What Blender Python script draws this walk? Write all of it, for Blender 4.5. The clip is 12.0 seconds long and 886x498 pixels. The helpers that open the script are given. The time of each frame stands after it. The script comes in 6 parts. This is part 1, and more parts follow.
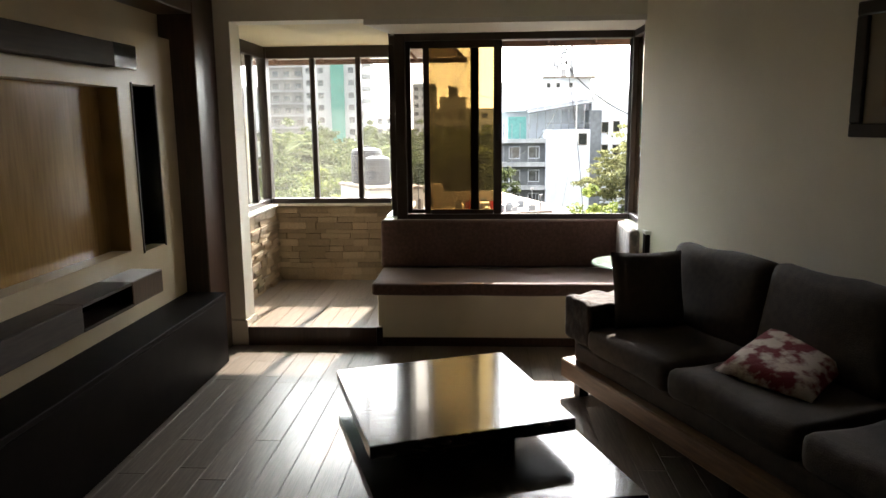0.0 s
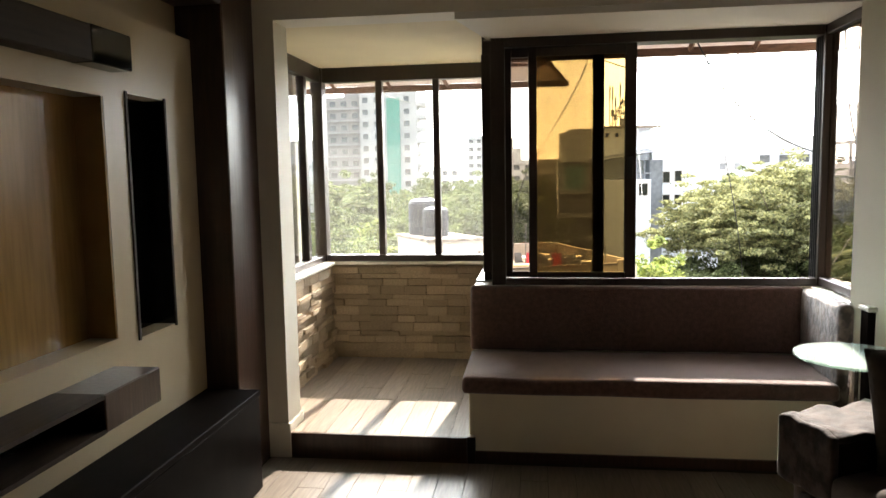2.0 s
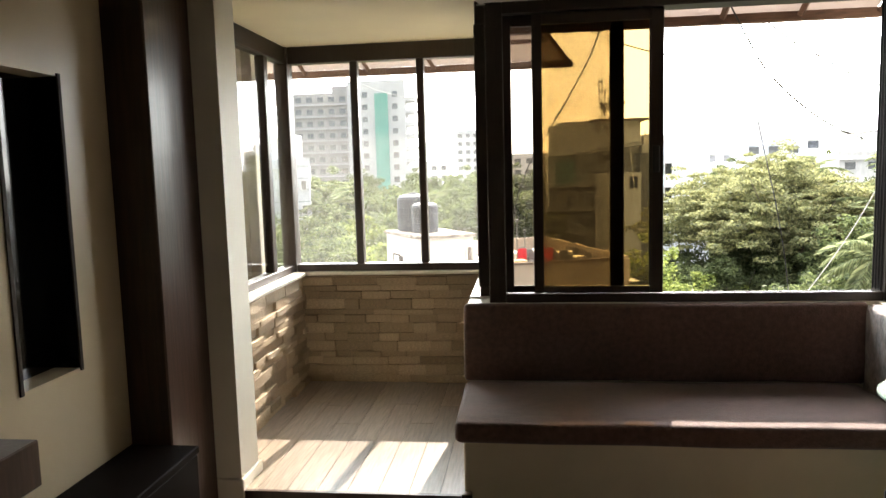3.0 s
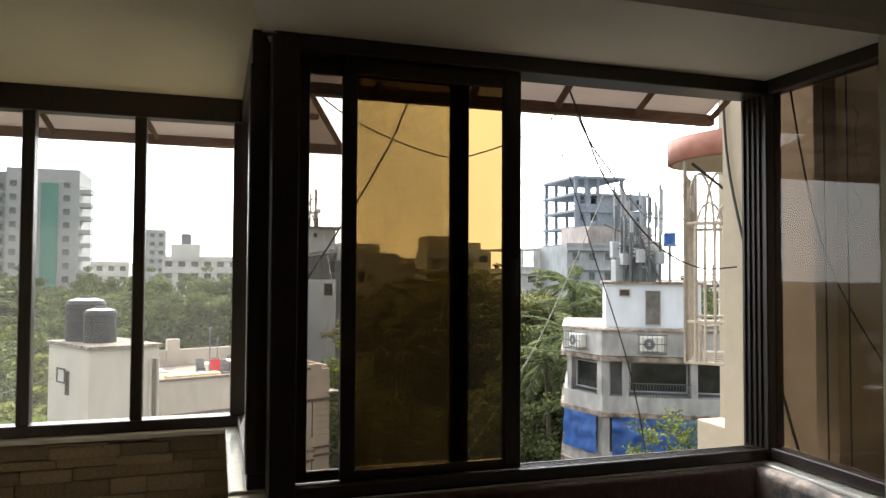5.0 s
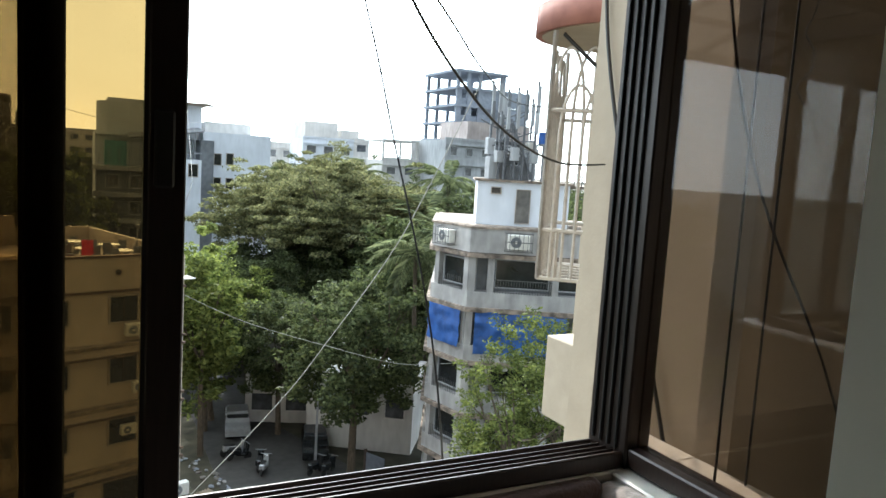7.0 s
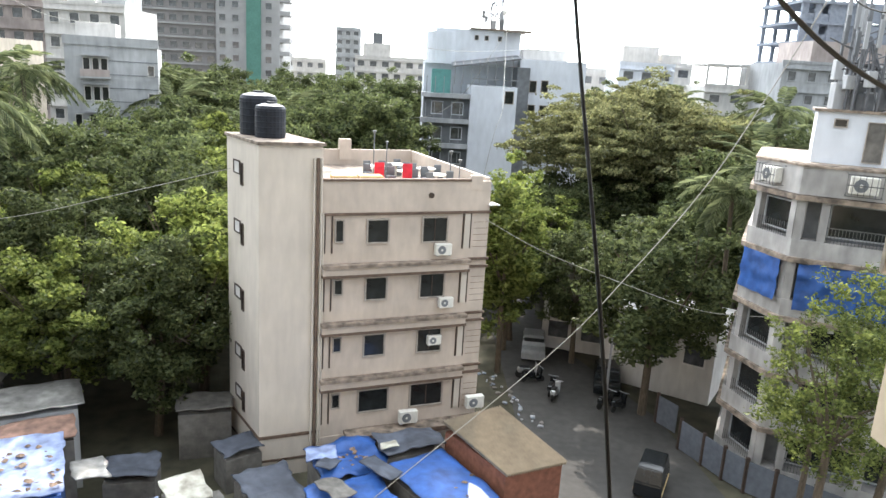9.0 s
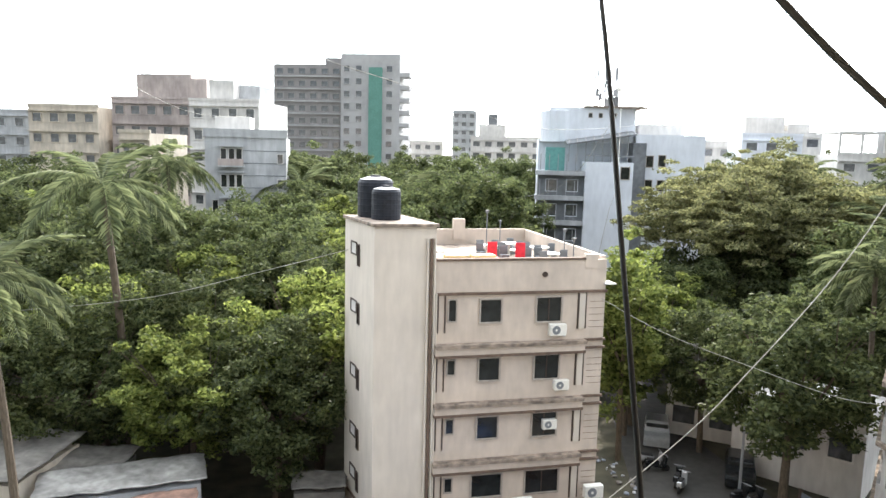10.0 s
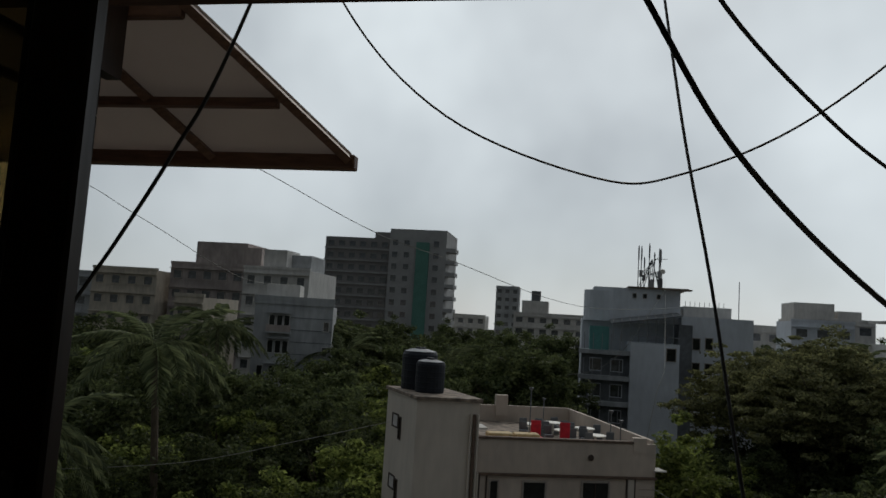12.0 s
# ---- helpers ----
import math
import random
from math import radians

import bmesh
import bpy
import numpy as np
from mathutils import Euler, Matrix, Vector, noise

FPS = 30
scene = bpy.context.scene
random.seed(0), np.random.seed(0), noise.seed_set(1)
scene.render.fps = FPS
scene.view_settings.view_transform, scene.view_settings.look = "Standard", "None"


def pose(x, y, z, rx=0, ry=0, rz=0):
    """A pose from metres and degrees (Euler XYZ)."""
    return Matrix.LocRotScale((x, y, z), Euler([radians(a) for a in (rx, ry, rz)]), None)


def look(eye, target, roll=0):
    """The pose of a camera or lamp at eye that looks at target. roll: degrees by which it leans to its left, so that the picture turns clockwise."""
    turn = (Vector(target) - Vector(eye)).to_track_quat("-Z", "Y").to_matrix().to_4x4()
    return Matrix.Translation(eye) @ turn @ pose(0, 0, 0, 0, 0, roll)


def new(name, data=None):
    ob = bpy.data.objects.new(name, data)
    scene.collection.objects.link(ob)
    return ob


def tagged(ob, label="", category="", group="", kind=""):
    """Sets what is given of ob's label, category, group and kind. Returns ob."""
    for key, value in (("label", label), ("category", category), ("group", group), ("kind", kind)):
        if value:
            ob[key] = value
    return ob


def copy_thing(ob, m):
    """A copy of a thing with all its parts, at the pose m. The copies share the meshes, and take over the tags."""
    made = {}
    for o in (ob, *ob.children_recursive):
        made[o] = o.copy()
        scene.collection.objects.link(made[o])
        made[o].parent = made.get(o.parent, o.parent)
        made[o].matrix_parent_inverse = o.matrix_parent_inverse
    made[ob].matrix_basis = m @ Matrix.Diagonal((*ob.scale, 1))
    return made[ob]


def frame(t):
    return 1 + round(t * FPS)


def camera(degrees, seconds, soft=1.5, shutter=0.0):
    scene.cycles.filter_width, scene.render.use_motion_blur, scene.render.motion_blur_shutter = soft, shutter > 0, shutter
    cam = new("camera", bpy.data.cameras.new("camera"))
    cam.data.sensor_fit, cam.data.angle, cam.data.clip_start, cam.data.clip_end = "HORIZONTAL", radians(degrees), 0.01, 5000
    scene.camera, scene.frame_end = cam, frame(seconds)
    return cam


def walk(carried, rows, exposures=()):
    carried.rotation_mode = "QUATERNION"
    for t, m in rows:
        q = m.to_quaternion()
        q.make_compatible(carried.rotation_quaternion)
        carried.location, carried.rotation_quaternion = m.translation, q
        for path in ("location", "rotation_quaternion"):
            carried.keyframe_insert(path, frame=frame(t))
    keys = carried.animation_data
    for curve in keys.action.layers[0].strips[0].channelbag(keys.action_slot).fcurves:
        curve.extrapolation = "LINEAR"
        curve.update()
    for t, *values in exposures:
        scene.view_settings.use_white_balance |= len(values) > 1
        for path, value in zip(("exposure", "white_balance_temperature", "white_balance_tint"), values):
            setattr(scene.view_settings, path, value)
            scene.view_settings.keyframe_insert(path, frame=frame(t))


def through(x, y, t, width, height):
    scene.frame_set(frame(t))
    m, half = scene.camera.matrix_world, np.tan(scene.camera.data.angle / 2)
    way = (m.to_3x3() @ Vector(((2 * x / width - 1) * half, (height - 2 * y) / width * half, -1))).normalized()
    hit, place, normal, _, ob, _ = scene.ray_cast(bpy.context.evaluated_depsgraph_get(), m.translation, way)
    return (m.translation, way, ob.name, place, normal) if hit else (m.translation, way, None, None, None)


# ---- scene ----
cam = camera(63.1, 12.0)
PATH = [
    (0, (1.87, 1.598, 1.531), (1.757, 3.565, 1.187), -0.6),
    (0.5, (1.822, 1.903, 1.475), (1.552, 3.871, 1.245), -1.5),
    (1, (1.732, 2.291, 1.431), (1.288, 4.218, 1.126), 0.8),
    (1.5, (1.558, 2.671, 1.44), (1.305, 4.642, 1.207), 1.7),
    (2, (1.476, 2.959, 1.433), (1.215, 4.932, 1.231), -1.0),
    (2.5, (1.416, 3.313, 1.45), (1.196, 5.295, 1.307), -1.1),
    (2.7, (1.435, 3.453, 1.431), (1.166, 5.421, 1.2), -1.4),
    (4.3, (1.062, 4.418, 1.473), (1.36, 6.396, 1.459), -0.9),
    (4.5, (1.108, 4.509, 1.472), (1.475, 6.475, 1.485), 0.2),
    (5, (1.076, 4.85, 1.474), (1.675, 6.757, 1.54), 0.3),
    (5.5, (1.114, 5.084, 1.483), (1.954, 6.899, 1.489), -0.2),
    (6, (1.343, 5.339, 1.48), (2.275, 7.106, 1.384), 0.5),
    (6.5, (1.58, 5.583, 1.466), (2.571, 7.314, 1.319), 3.1),
    (8.3, (2.312, 6.3, 1.453), (2.773, 8.201, 1.037), 3.7),
    (8.5, (2.3, 6.415, 1.477), (2.706, 8.325, 1.046), 4.0),
    (9, (2.375, 6.575, 1.521), (2.488, 8.517, 1.053), 3.4),
    (9.5, (2.462, 6.739, 1.556), (2.307, 8.682, 1.11), 1.3),
    (10, (2.505, 6.823, 1.613), (2.289, 8.793, 1.34), 1.4),
    (10.5, (2.481, 6.74, 1.63), (2.255, 8.727, 1.654), 2.7),
    (11, (2.454, 6.587, 1.647), (2.303, 8.574, 1.815), 3.1),
    (11.5, (2.421, 6.49, 1.647), (2.267, 8.472, 1.863), 3.9),
    (12, (2.374, 6.487, 1.647), (2.024, 8.446, 1.845), 3.6),
]
walk(cam, [(t, look(eye, target, roll)) for t, eye, target, roll in PATH],
     [(0, 2.0, 6800, 15), (2.7, 2.08, 6800, 15), (4.3, 0.75, 6800, 14), (5.5, 0.45, 6500, 11), (6.7, 0.45, 6000, 7), (8.3, 0.5, 6300, 11),
      (9.9, 0.8, 6500, 14), (10.3, -0.2, 6500, 12), (10.8, -2.75, 6400, 10), (12, -2.9, 6400, 10)])

# ---- world ----
SUN_AZ, SUN_EL = radians(7), math.atan(0.75 * math.cos(radians(7)))
world = bpy.data.worlds.new("sky")
scene.world = world
world.use_nodes = True
wn, wl = world.node_tree.nodes, world.node_tree.links
sky = wn.new("ShaderNodeTexSky")
sky.sky_type, sky.sun_disc, sky.sun_elevation, sky.sun_rotation = "NISHITA", False, SUN_EL, SUN_AZ
sky.air_density, sky.dust_density, sky.ozone_density = 1.0, 0.7, 1.5
coord, cloud, ramp, mixer = wn.new("ShaderNodeTexCoord"), wn.new("ShaderNodeTexNoise"), wn.new("ShaderNodeValToRGB"), wn.new("ShaderNodeMixRGB")
cloud.inputs["Scale"].default_value, cloud.inputs["Detail"].default_value = 2.2, 4
ramp.color_ramp.elements[0].position, ramp.color_ramp.elements[1].position = 0.25, 0.7
ramp.color_ramp.elements[0].color, ramp.color_ramp.elements[1].color = (0.35, 0.35, 0.35, 1), (0.97, 0.97, 0.97, 1)
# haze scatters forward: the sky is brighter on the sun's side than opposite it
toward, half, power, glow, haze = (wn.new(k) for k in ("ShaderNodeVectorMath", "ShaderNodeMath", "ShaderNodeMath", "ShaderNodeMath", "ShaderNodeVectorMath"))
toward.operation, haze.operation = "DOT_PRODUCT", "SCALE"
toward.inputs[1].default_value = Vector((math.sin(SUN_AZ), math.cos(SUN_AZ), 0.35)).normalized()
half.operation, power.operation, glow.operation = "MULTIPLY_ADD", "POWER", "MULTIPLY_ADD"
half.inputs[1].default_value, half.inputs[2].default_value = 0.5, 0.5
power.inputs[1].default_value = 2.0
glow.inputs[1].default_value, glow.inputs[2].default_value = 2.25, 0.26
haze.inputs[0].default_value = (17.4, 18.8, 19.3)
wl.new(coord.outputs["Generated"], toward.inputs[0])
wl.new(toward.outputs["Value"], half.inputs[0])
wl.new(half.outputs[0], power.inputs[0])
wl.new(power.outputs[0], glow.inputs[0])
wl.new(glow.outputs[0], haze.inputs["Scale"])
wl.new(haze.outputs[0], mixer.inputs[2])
wl.new(coord.outputs["Generated"], cloud.inputs["Vector"])
wl.new(cloud.outputs["Fac"], ramp.inputs["Fac"])
wl.new(ramp.outputs["Color"], mixer.inputs[0])
wl.new(sky.outputs["Color"], mixer.inputs[1])
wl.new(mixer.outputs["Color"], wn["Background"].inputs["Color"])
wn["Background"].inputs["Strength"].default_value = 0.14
sun_data = bpy.data.lights.new("sun", "SUN")
sun_data.energy, sun_data.angle, sun_data.color = 5.0, radians(0.6), (1.0, 0.93, 0.82)
sun = new("sun", sun_data)
sun.matrix_world = look((math.sin(SUN_AZ) * 60, math.cos(SUN_AZ) * 60, math.tan(SUN_EL) * 60), (0, 0, 0))


# ---- materials ----
def material(name, color, rough=0.6, var=0.25, scale=6.0, bump=0.15, metal=0.0, stretch=(1, 1, 1), spec=0.5,
             random_tint=0.0, island=0.0, second=None, sharp=0.2, coat=0.0, bump_scale=8.0, sheen=0.0, dirt=0.12, dirt_scale=0.7):
    m = bpy.data.materials.new(name)
    m.use_nodes = True
    n, l = m.node_tree.nodes, m.node_tree.links
    b = n["Principled BSDF"]
    tc, mp = n.new("ShaderNodeTexCoord"), n.new("ShaderNodeMapping")
    mp.inputs["Scale"].default_value = stretch
    l.new(tc.outputs["Object"], mp.inputs["Vector"])
    fine, broad = n.new("ShaderNodeTexNoise"), n.new("ShaderNodeTexNoise")
    fine.inputs["Scale"].default_value, fine.inputs["Detail"].default_value = scale, 6
    broad.inputs["Scale"].default_value, broad.inputs["Detail"].default_value = dirt_scale, 4
    l.new(mp.outputs[0], fine.inputs["Vector"])
    l.new(tc.outputs["Object"], broad.inputs["Vector"])
    cr = n.new("ShaderNodeValToRGB")
    low = second or tuple(c * (1 - var) for c in color)
    high = tuple(min(1, c * (1 + var * 0.6)) for c in color)
    cr.color_ramp.elements[0].position, cr.color_ramp.elements[1].position = 0.5 - sharp, 0.5 + sharp
    cr.color_ramp.elements[0].color, cr.color_ramp.elements[1].color = (*low, 1), (*high, 1)
    l.new(fine.outputs["Fac"], cr.inputs["Fac"])
    out = cr.outputs["Color"]
    hs = n.new("ShaderNodeHueSaturation")
    mr = n.new("ShaderNodeMapRange")
    mr.inputs["From Min"].default_value, mr.inputs["From Max"].default_value = 0.3, 0.7
    mr.inputs["To Min"].default_value, mr.inputs["To Max"].default_value = 1 - dirt, 1 + dirt * 0.6
    l.new(broad.outputs["Fac"], mr.inputs["Value"])
    val = mr.outputs["Result"]
    for amount, kind in ((random_tint, "ob"), (island, "is")):
        if amount:
            src = n.new("ShaderNodeObjectInfo").outputs["Random"] if kind == "ob" else n.new("ShaderNodeNewGeometry").outputs["Random Per Island"]
            r2, mu = n.new("ShaderNodeMapRange"), n.new("ShaderNodeMath")
            r2.inputs["To Min"].default_value, r2.inputs["To Max"].default_value = 1 - amount, 1 + amount
            mu.operation = "MULTIPLY"
            l.new(src, r2.inputs["Value"])
            l.new(r2.outputs["Result"], mu.inputs[0])
            l.new(val, mu.inputs[1])
            val = mu.outputs[0]
    l.new(val, hs.inputs["Value"])
    l.new(out, hs.inputs["Color"])
    l.new(hs.outputs["Color"], b.inputs["Base Color"])
    b.inputs["Roughness"].default_value, b.inputs["Metallic"].default_value = rough, metal
    b.inputs["Specular IOR Level"].default_value = spec
    b.inputs["Coat Weight"].default_value = coat
    b.inputs["Sheen Weight"].default_value = sheen
    if bump:
        bp, bn = n.new("ShaderNodeBump"), n.new("ShaderNodeTexNoise")
        bn.inputs["Scale"].default_value, bn.inputs["Detail"].default_value = bump_scale, 5
        l.new(mp.outputs[0], bn.inputs["Vector"])
        bp.inputs["Strength"].default_value, bp.inputs["Distance"].default_value = bump, 0.02
        l.new(bn.outputs["Fac"], bp.inputs["Height"])
        l.new(bp.outputs["Normal"], b.inputs["Normal"])
    return m


def glass_material(name, tint, gloss=0.04, edge=0.6, dust_haze=0.0, solid=False):
    m = bpy.data.materials.new(name)
    m.use_nodes = True
    n, l = m.node_tree.nodes, m.node_tree.links
    n.remove(n["Principled BSDF"])
    tr, gl, mx, lw = n.new("ShaderNodeBsdfTransparent"), n.new("ShaderNodeBsdfGlossy"), n.new("ShaderNodeMixShader"), n.new("ShaderNodeLayerWeight")
    power, scaled = n.new("ShaderNodeMath"), n.new("ShaderNodeMath")
    power.operation, scaled.operation = "POWER", "MULTIPLY_ADD"
    power.inputs[1].default_value = 4.0
    scaled.inputs[1].default_value, scaled.inputs[2].default_value = edge, gloss
    tr.inputs["Color"].default_value = (*tint, 1)
    gl.inputs["Roughness"].default_value, gl.inputs["Color"].default_value = 0.02, (0.9, 0.9, 0.9, 1)
    lw.inputs["Blend"].default_value = 0.5
    l.new(lw.outputs["Facing"], power.inputs[0])
    l.new(power.outputs[0], scaled.inputs[0])
    l.new(scaled.outputs[0], mx.inputs[0])
    l.new(tr.outputs[0], mx.inputs[1])
    l.new(gl.outputs[0], mx.inputs[2])
    # whitish film: dust on the glass, and glare haze put into the panes
    df, dm = n.new("ShaderNodeBsdfDiffuse" if solid else "ShaderNodeBsdfTranslucent"), n.new("ShaderNodeMixShader")
    df.inputs["Color"].default_value, dm.inputs[0].default_value = (0.6, 0.72, 0.68, 1) if solid else (0.8, 0.78, 0.74, 1), dust_haze
    l.new(mx.outputs[0], dm.inputs[1])
    l.new(df.outputs[0], dm.inputs[2])
    l.new(dm.outputs[0], n["Material Output"].inputs["Surface"])
    return m


def leaf_material(name, dark, light, through=0.45):
    m = bpy.data.materials.new(name)
    m.use_nodes = True
    n, l = m.node_tree.nodes, m.node_tree.links
    n.remove(n["Principled BSDF"])
    geo, cr = n.new("ShaderNodeNewGeometry"), n.new("ShaderNodeValToRGB")
    cr.color_ramp.elements[0].color, cr.color_ramp.elements[1].color = (*dark, 1), (*light, 1)
    l.new(geo.outputs["Random Per Island"], cr.inputs["Fac"])
    oi, hs, r2 = n.new("ShaderNodeObjectInfo"), n.new("ShaderNodeHueSaturation"), n.new("ShaderNodeMapRange")
    r2.inputs["To Min"].default_value, r2.inputs["To Max"].default_value = 0.7, 1.25
    l.new(oi.outputs["Random"], r2.inputs["Value"])
    l.new(r2.outputs["Result"], hs.inputs["Value"])
    l.new(cr.outputs["Color"], hs.inputs["Color"])
    df, tl, gl = n.new("ShaderNodeBsdfDiffuse"), n.new("ShaderNodeBsdfTranslucent"), n.new("ShaderNodeBsdfGlossy")
    gl.inputs["Roughness"].default_value = 0.45
    mx, mx2 = n.new("ShaderNodeMixShader"), n.new("ShaderNodeMixShader")
    mx.inputs[0].default_value, mx2.inputs[0].default_value = through, 0.015
    l.new(hs.outputs["Color"], df.inputs["Color"])
    l.new(hs.outputs["Color"], tl.inputs["Color"])
    l.new(df.outputs[0], mx.inputs[1])
    l.new(tl.outputs[0], mx.inputs[2])
    l.new(mx.outputs[0], mx2.inputs[1])
    l.new(gl.outputs[0], mx2.inputs[2])
    l.new(mx2.outputs[0], n["Material Output"].inputs["Surface"])
    return m


def sheet_material(name, color, through=0.5):
    m = material(name, color, rough=0.6, var=0.12, scale=4)
    n, l = m.node_tree.nodes, m.node_tree.links
    tl, mx = n.new("ShaderNodeBsdfTranslucent"), n.new("ShaderNodeMixShader")
    tl.inputs["Color"].default_value = (*color, 1)
    mx.inputs[0].default_value = through
    l.new(n["Principled BSDF"].outputs[0], mx.inputs[1])
    l.new(tl.outputs[0], mx.inputs[2])
    l.new(mx.outputs[0], n["Material Output"].inputs["Surface"])
    return m


M = {}
M["paint"] = material("cream_wall_paint", (0.8, 0.76, 0.64), 0.55, 0.05, 3, 0.05, bump_scale=60, dirt=0.05)
M["ceiling_paint"] = material("ceiling_paint", (0.8, 0.77, 0.7), 0.6, 0.04, 3, 0.04, bump_scale=60, dirt=0.05)
M["soffit_paint"] = material("yellowed_soffit_paint", (0.78, 0.69, 0.47), 0.6, 0.05, 3, 0.04, bump_scale=60, dirt=0.06)
M["base_paint"] = material("bench_base_paint", (0.84, 0.78, 0.6), 0.35, 0.05, 5, 0.04, bump_scale=40, dirt=0.06)
M["plank"] = material("dark_floor_plank", (0.165, 0.138, 0.114), 0.3, 0.3, 9, 0.1, stretch=(9, 0.7, 4), random_tint=0.14, coat=0.1, bump_scale=14)
M["balcony_plank"] = material("balcony_floor_plank", (0.24, 0.19, 0.145), 0.32, 0.35, 9, 0.1, stretch=(9, 0.7, 4), random_tint=0.2, bump_scale=14)
M["joint"] = material("floor_joint", (0.02, 0.014, 0.01), 0.7, 0.2)
M["stone"] = material("tan_split_stone", (0.42, 0.32, 0.21), 0.75, 0.35, 14, 0.55, random_tint=0.28, bump_scale=22)
M["grout"] = material("stone_grout", (0.2, 0.15, 0.1), 0.9, 0.2)
M["sill"] = material("white_stone_sill", (0.72, 0.69, 0.62), 0.3, 0.12, 18, 0.03)
M["alu"] = material("dark_brown_aluminium", (0.032, 0.02, 0.015), 0.36, 0.25, 20, 0.03, metal=0.15, stretch=(8, 8, 0.6))
M["rubber"] = material("black_gasket", (0.01, 0.01, 0.01), 0.6, 0.2)
M["velvet"] = material("maroon_brown_velvet", (0.11, 0.062, 0.05), 0.85, 0.3, 40, 0.25, bump_scale=120, sheen=0.35, spec=0.3, dirt=0.2, dirt_scale=5)
M["crushed"] = material("patterned_brown_velvet", (0.14, 0.1, 0.08), 0.7, 0.6, 16, 0.5, bump_scale=16, sheen=0.7, sharp=0.06)
M["throw"] = material("dark_crumpled_velvet", (0.028, 0.019, 0.015), 0.75, 0.6, 16, 0.5, bump_scale=16, sheen=0.1, sharp=0.08, spec=0.15)
M["sofa_fabric"] = material("dark_brown_sofa_fabric", (0.042, 0.029, 0.021), 0.9, 0.3, 30, 0.14, bump_scale=160, sheen=0.05, dirt=0.25, dirt_scale=4)
M["sofa_wood"] = material("sofa_plinth_wood", (0.2, 0.12, 0.07), 0.35, 0.35, 10, 0.08, stretch=(6, 0.5, 6))
M["table"] = material("espresso_oak_veneer", (0.022, 0.017, 0.014), 0.13, 0.5, 8, 0.06, stretch=(0.7, 9, 9), coat=0.3, bump_scale=9)
M["laminate"] = material("dark_walnut_laminate", (0.055, 0.027, 0.017), 0.28, 0.35, 8, 0.05, stretch=(8, 8, 0.6))
M["tv_panel"] = material("beige_lacquer_panel", (0.57, 0.475, 0.32), 0.3, 0.05, 4, 0.02)
M["amber_veneer"] = material("amber_veneer_back_panel", (0.38, 0.235, 0.09), 0.16, 0.2, 7, 0.03, stretch=(1, 6, 0.6))
M["console"] = material("grey_brown_console", (0.038, 0.025, 0.018), 0.55, 0.3, 9, 0.04, stretch=(6, 0.6, 6), spec=0.2)
M["black_glass"] = material("black_niche_glass", (0.006, 0.007, 0.007), 0.08, 0.1, bump=0)
M["chrome"] = material("chrome", (0.75, 0.75, 0.74), 0.12, 0.05, metal=1.0, bump=0)
M["frame_wood"] = material("dark_picture_frame", (0.025, 0.016, 0.012), 0.35, 0.3, 12, 0.05)
M["mat_board"] = material("picture_mat_board", (0.3, 0.26, 0.2), 0.7, 0.1)
M["print"] = material("brown_art_print", (0.16, 0.1, 0.07), 0.5, 0.6, 5, 0.0, second=(0.35, 0.27, 0.18))
# window panes carry a faint white film that stands in for hazy glare
M["clear"] = glass_material("clear_glass", (0.94, 0.945, 0.93), 0.02, 0.6, 0.018)
M["grey_tint"] = glass_material("lightly_smoked_glass", (0.62, 0.585, 0.535), 0.004, 0.3, 0.01)
M["bronze"] = glass_material("bronze_tinted_glass", (0.41, 0.335, 0.205), 0.004, 0.3, 0.004)
M["side_bronze"] = glass_material("pinkish_bronze_glass", (0.56, 0.5, 0.45), 0.03, 0.45)
M["table_glass"] = glass_material("green_edge_glass", (0.8, 0.93, 0.88), 0.16, 0.6, 0.3, True)
M["awning"] = sheet_material("fibreglass_awning_sheet", (0.5, 0.45, 0.42), 0.4)
M["awning_wood"] = material("brown_awning_frame", (0.13, 0.065, 0.04), 0.6, 0.4, 14, 0.2, stretch=(1, 6, 6))
M["cable"] = material("black_cable", (0.012, 0.012, 0.012), 0.5, 0.2)
M["rope"] = material("pale_rope", (0.3, 0.29, 0.26), 0.8, 0.2)
M["weathered"] = material("weathered_grey_plaster", (0.4, 0.385, 0.37), 0.9, 0.25, 2, 0.15, stretch=(1, 1, 0.3), dirt=0.3, dirt_scale=0.6)
M["dark_base"] = material("near_black_cabinet_laminate", (0.008, 0.005, 0.004), 0.6, 0.3, 8, 0.03, spec=0.03)
M["own_wall"] = material("beige_exterior_plaster", (0.35, 0.295, 0.222), 0.85, 0.08, 8, 0.08, bump_scale=45, dirt=0.07)
M["chajja"] = material("maroon_canopy_edge", (0.3, 0.13, 0.1), 0.8, 0.25, 6, 0.2)
M["grille"] = material("ivory_painted_iron", (0.44, 0.41, 0.37), 0.5, 0.2, 20, 0.1)
M["cream"] = material("cream_facade_paint", (0.54, 0.46, 0.39), 0.85, 0.1, 3, 0.1, stretch=(1, 1, 0.35), dirt=0.16, dirt_scale=0.5)
M["cream_tower"] = material("pale_tower_paint", (0.58, 0.52, 0.45), 0.85, 0.08, 3, 0.1, stretch=(1, 1, 0.25), dirt=0.1, dirt_scale=0.4)
M["ledge"] = material("stained_brown_ledge", (0.14, 0.095, 0.07), 0.85, 0.4, 5, 0.2)
M["dirty_ledge"] = material("soot_stained_ledge", (0.3, 0.24, 0.19), 0.9, 0.5, 2.5, 0.2, second=(0.085, 0.068, 0.055))
M["pane_dark"] = material("dark_window_glass", (0.02, 0.022, 0.023), 0.12, 0.4, 2, 0, dirt=0.3)
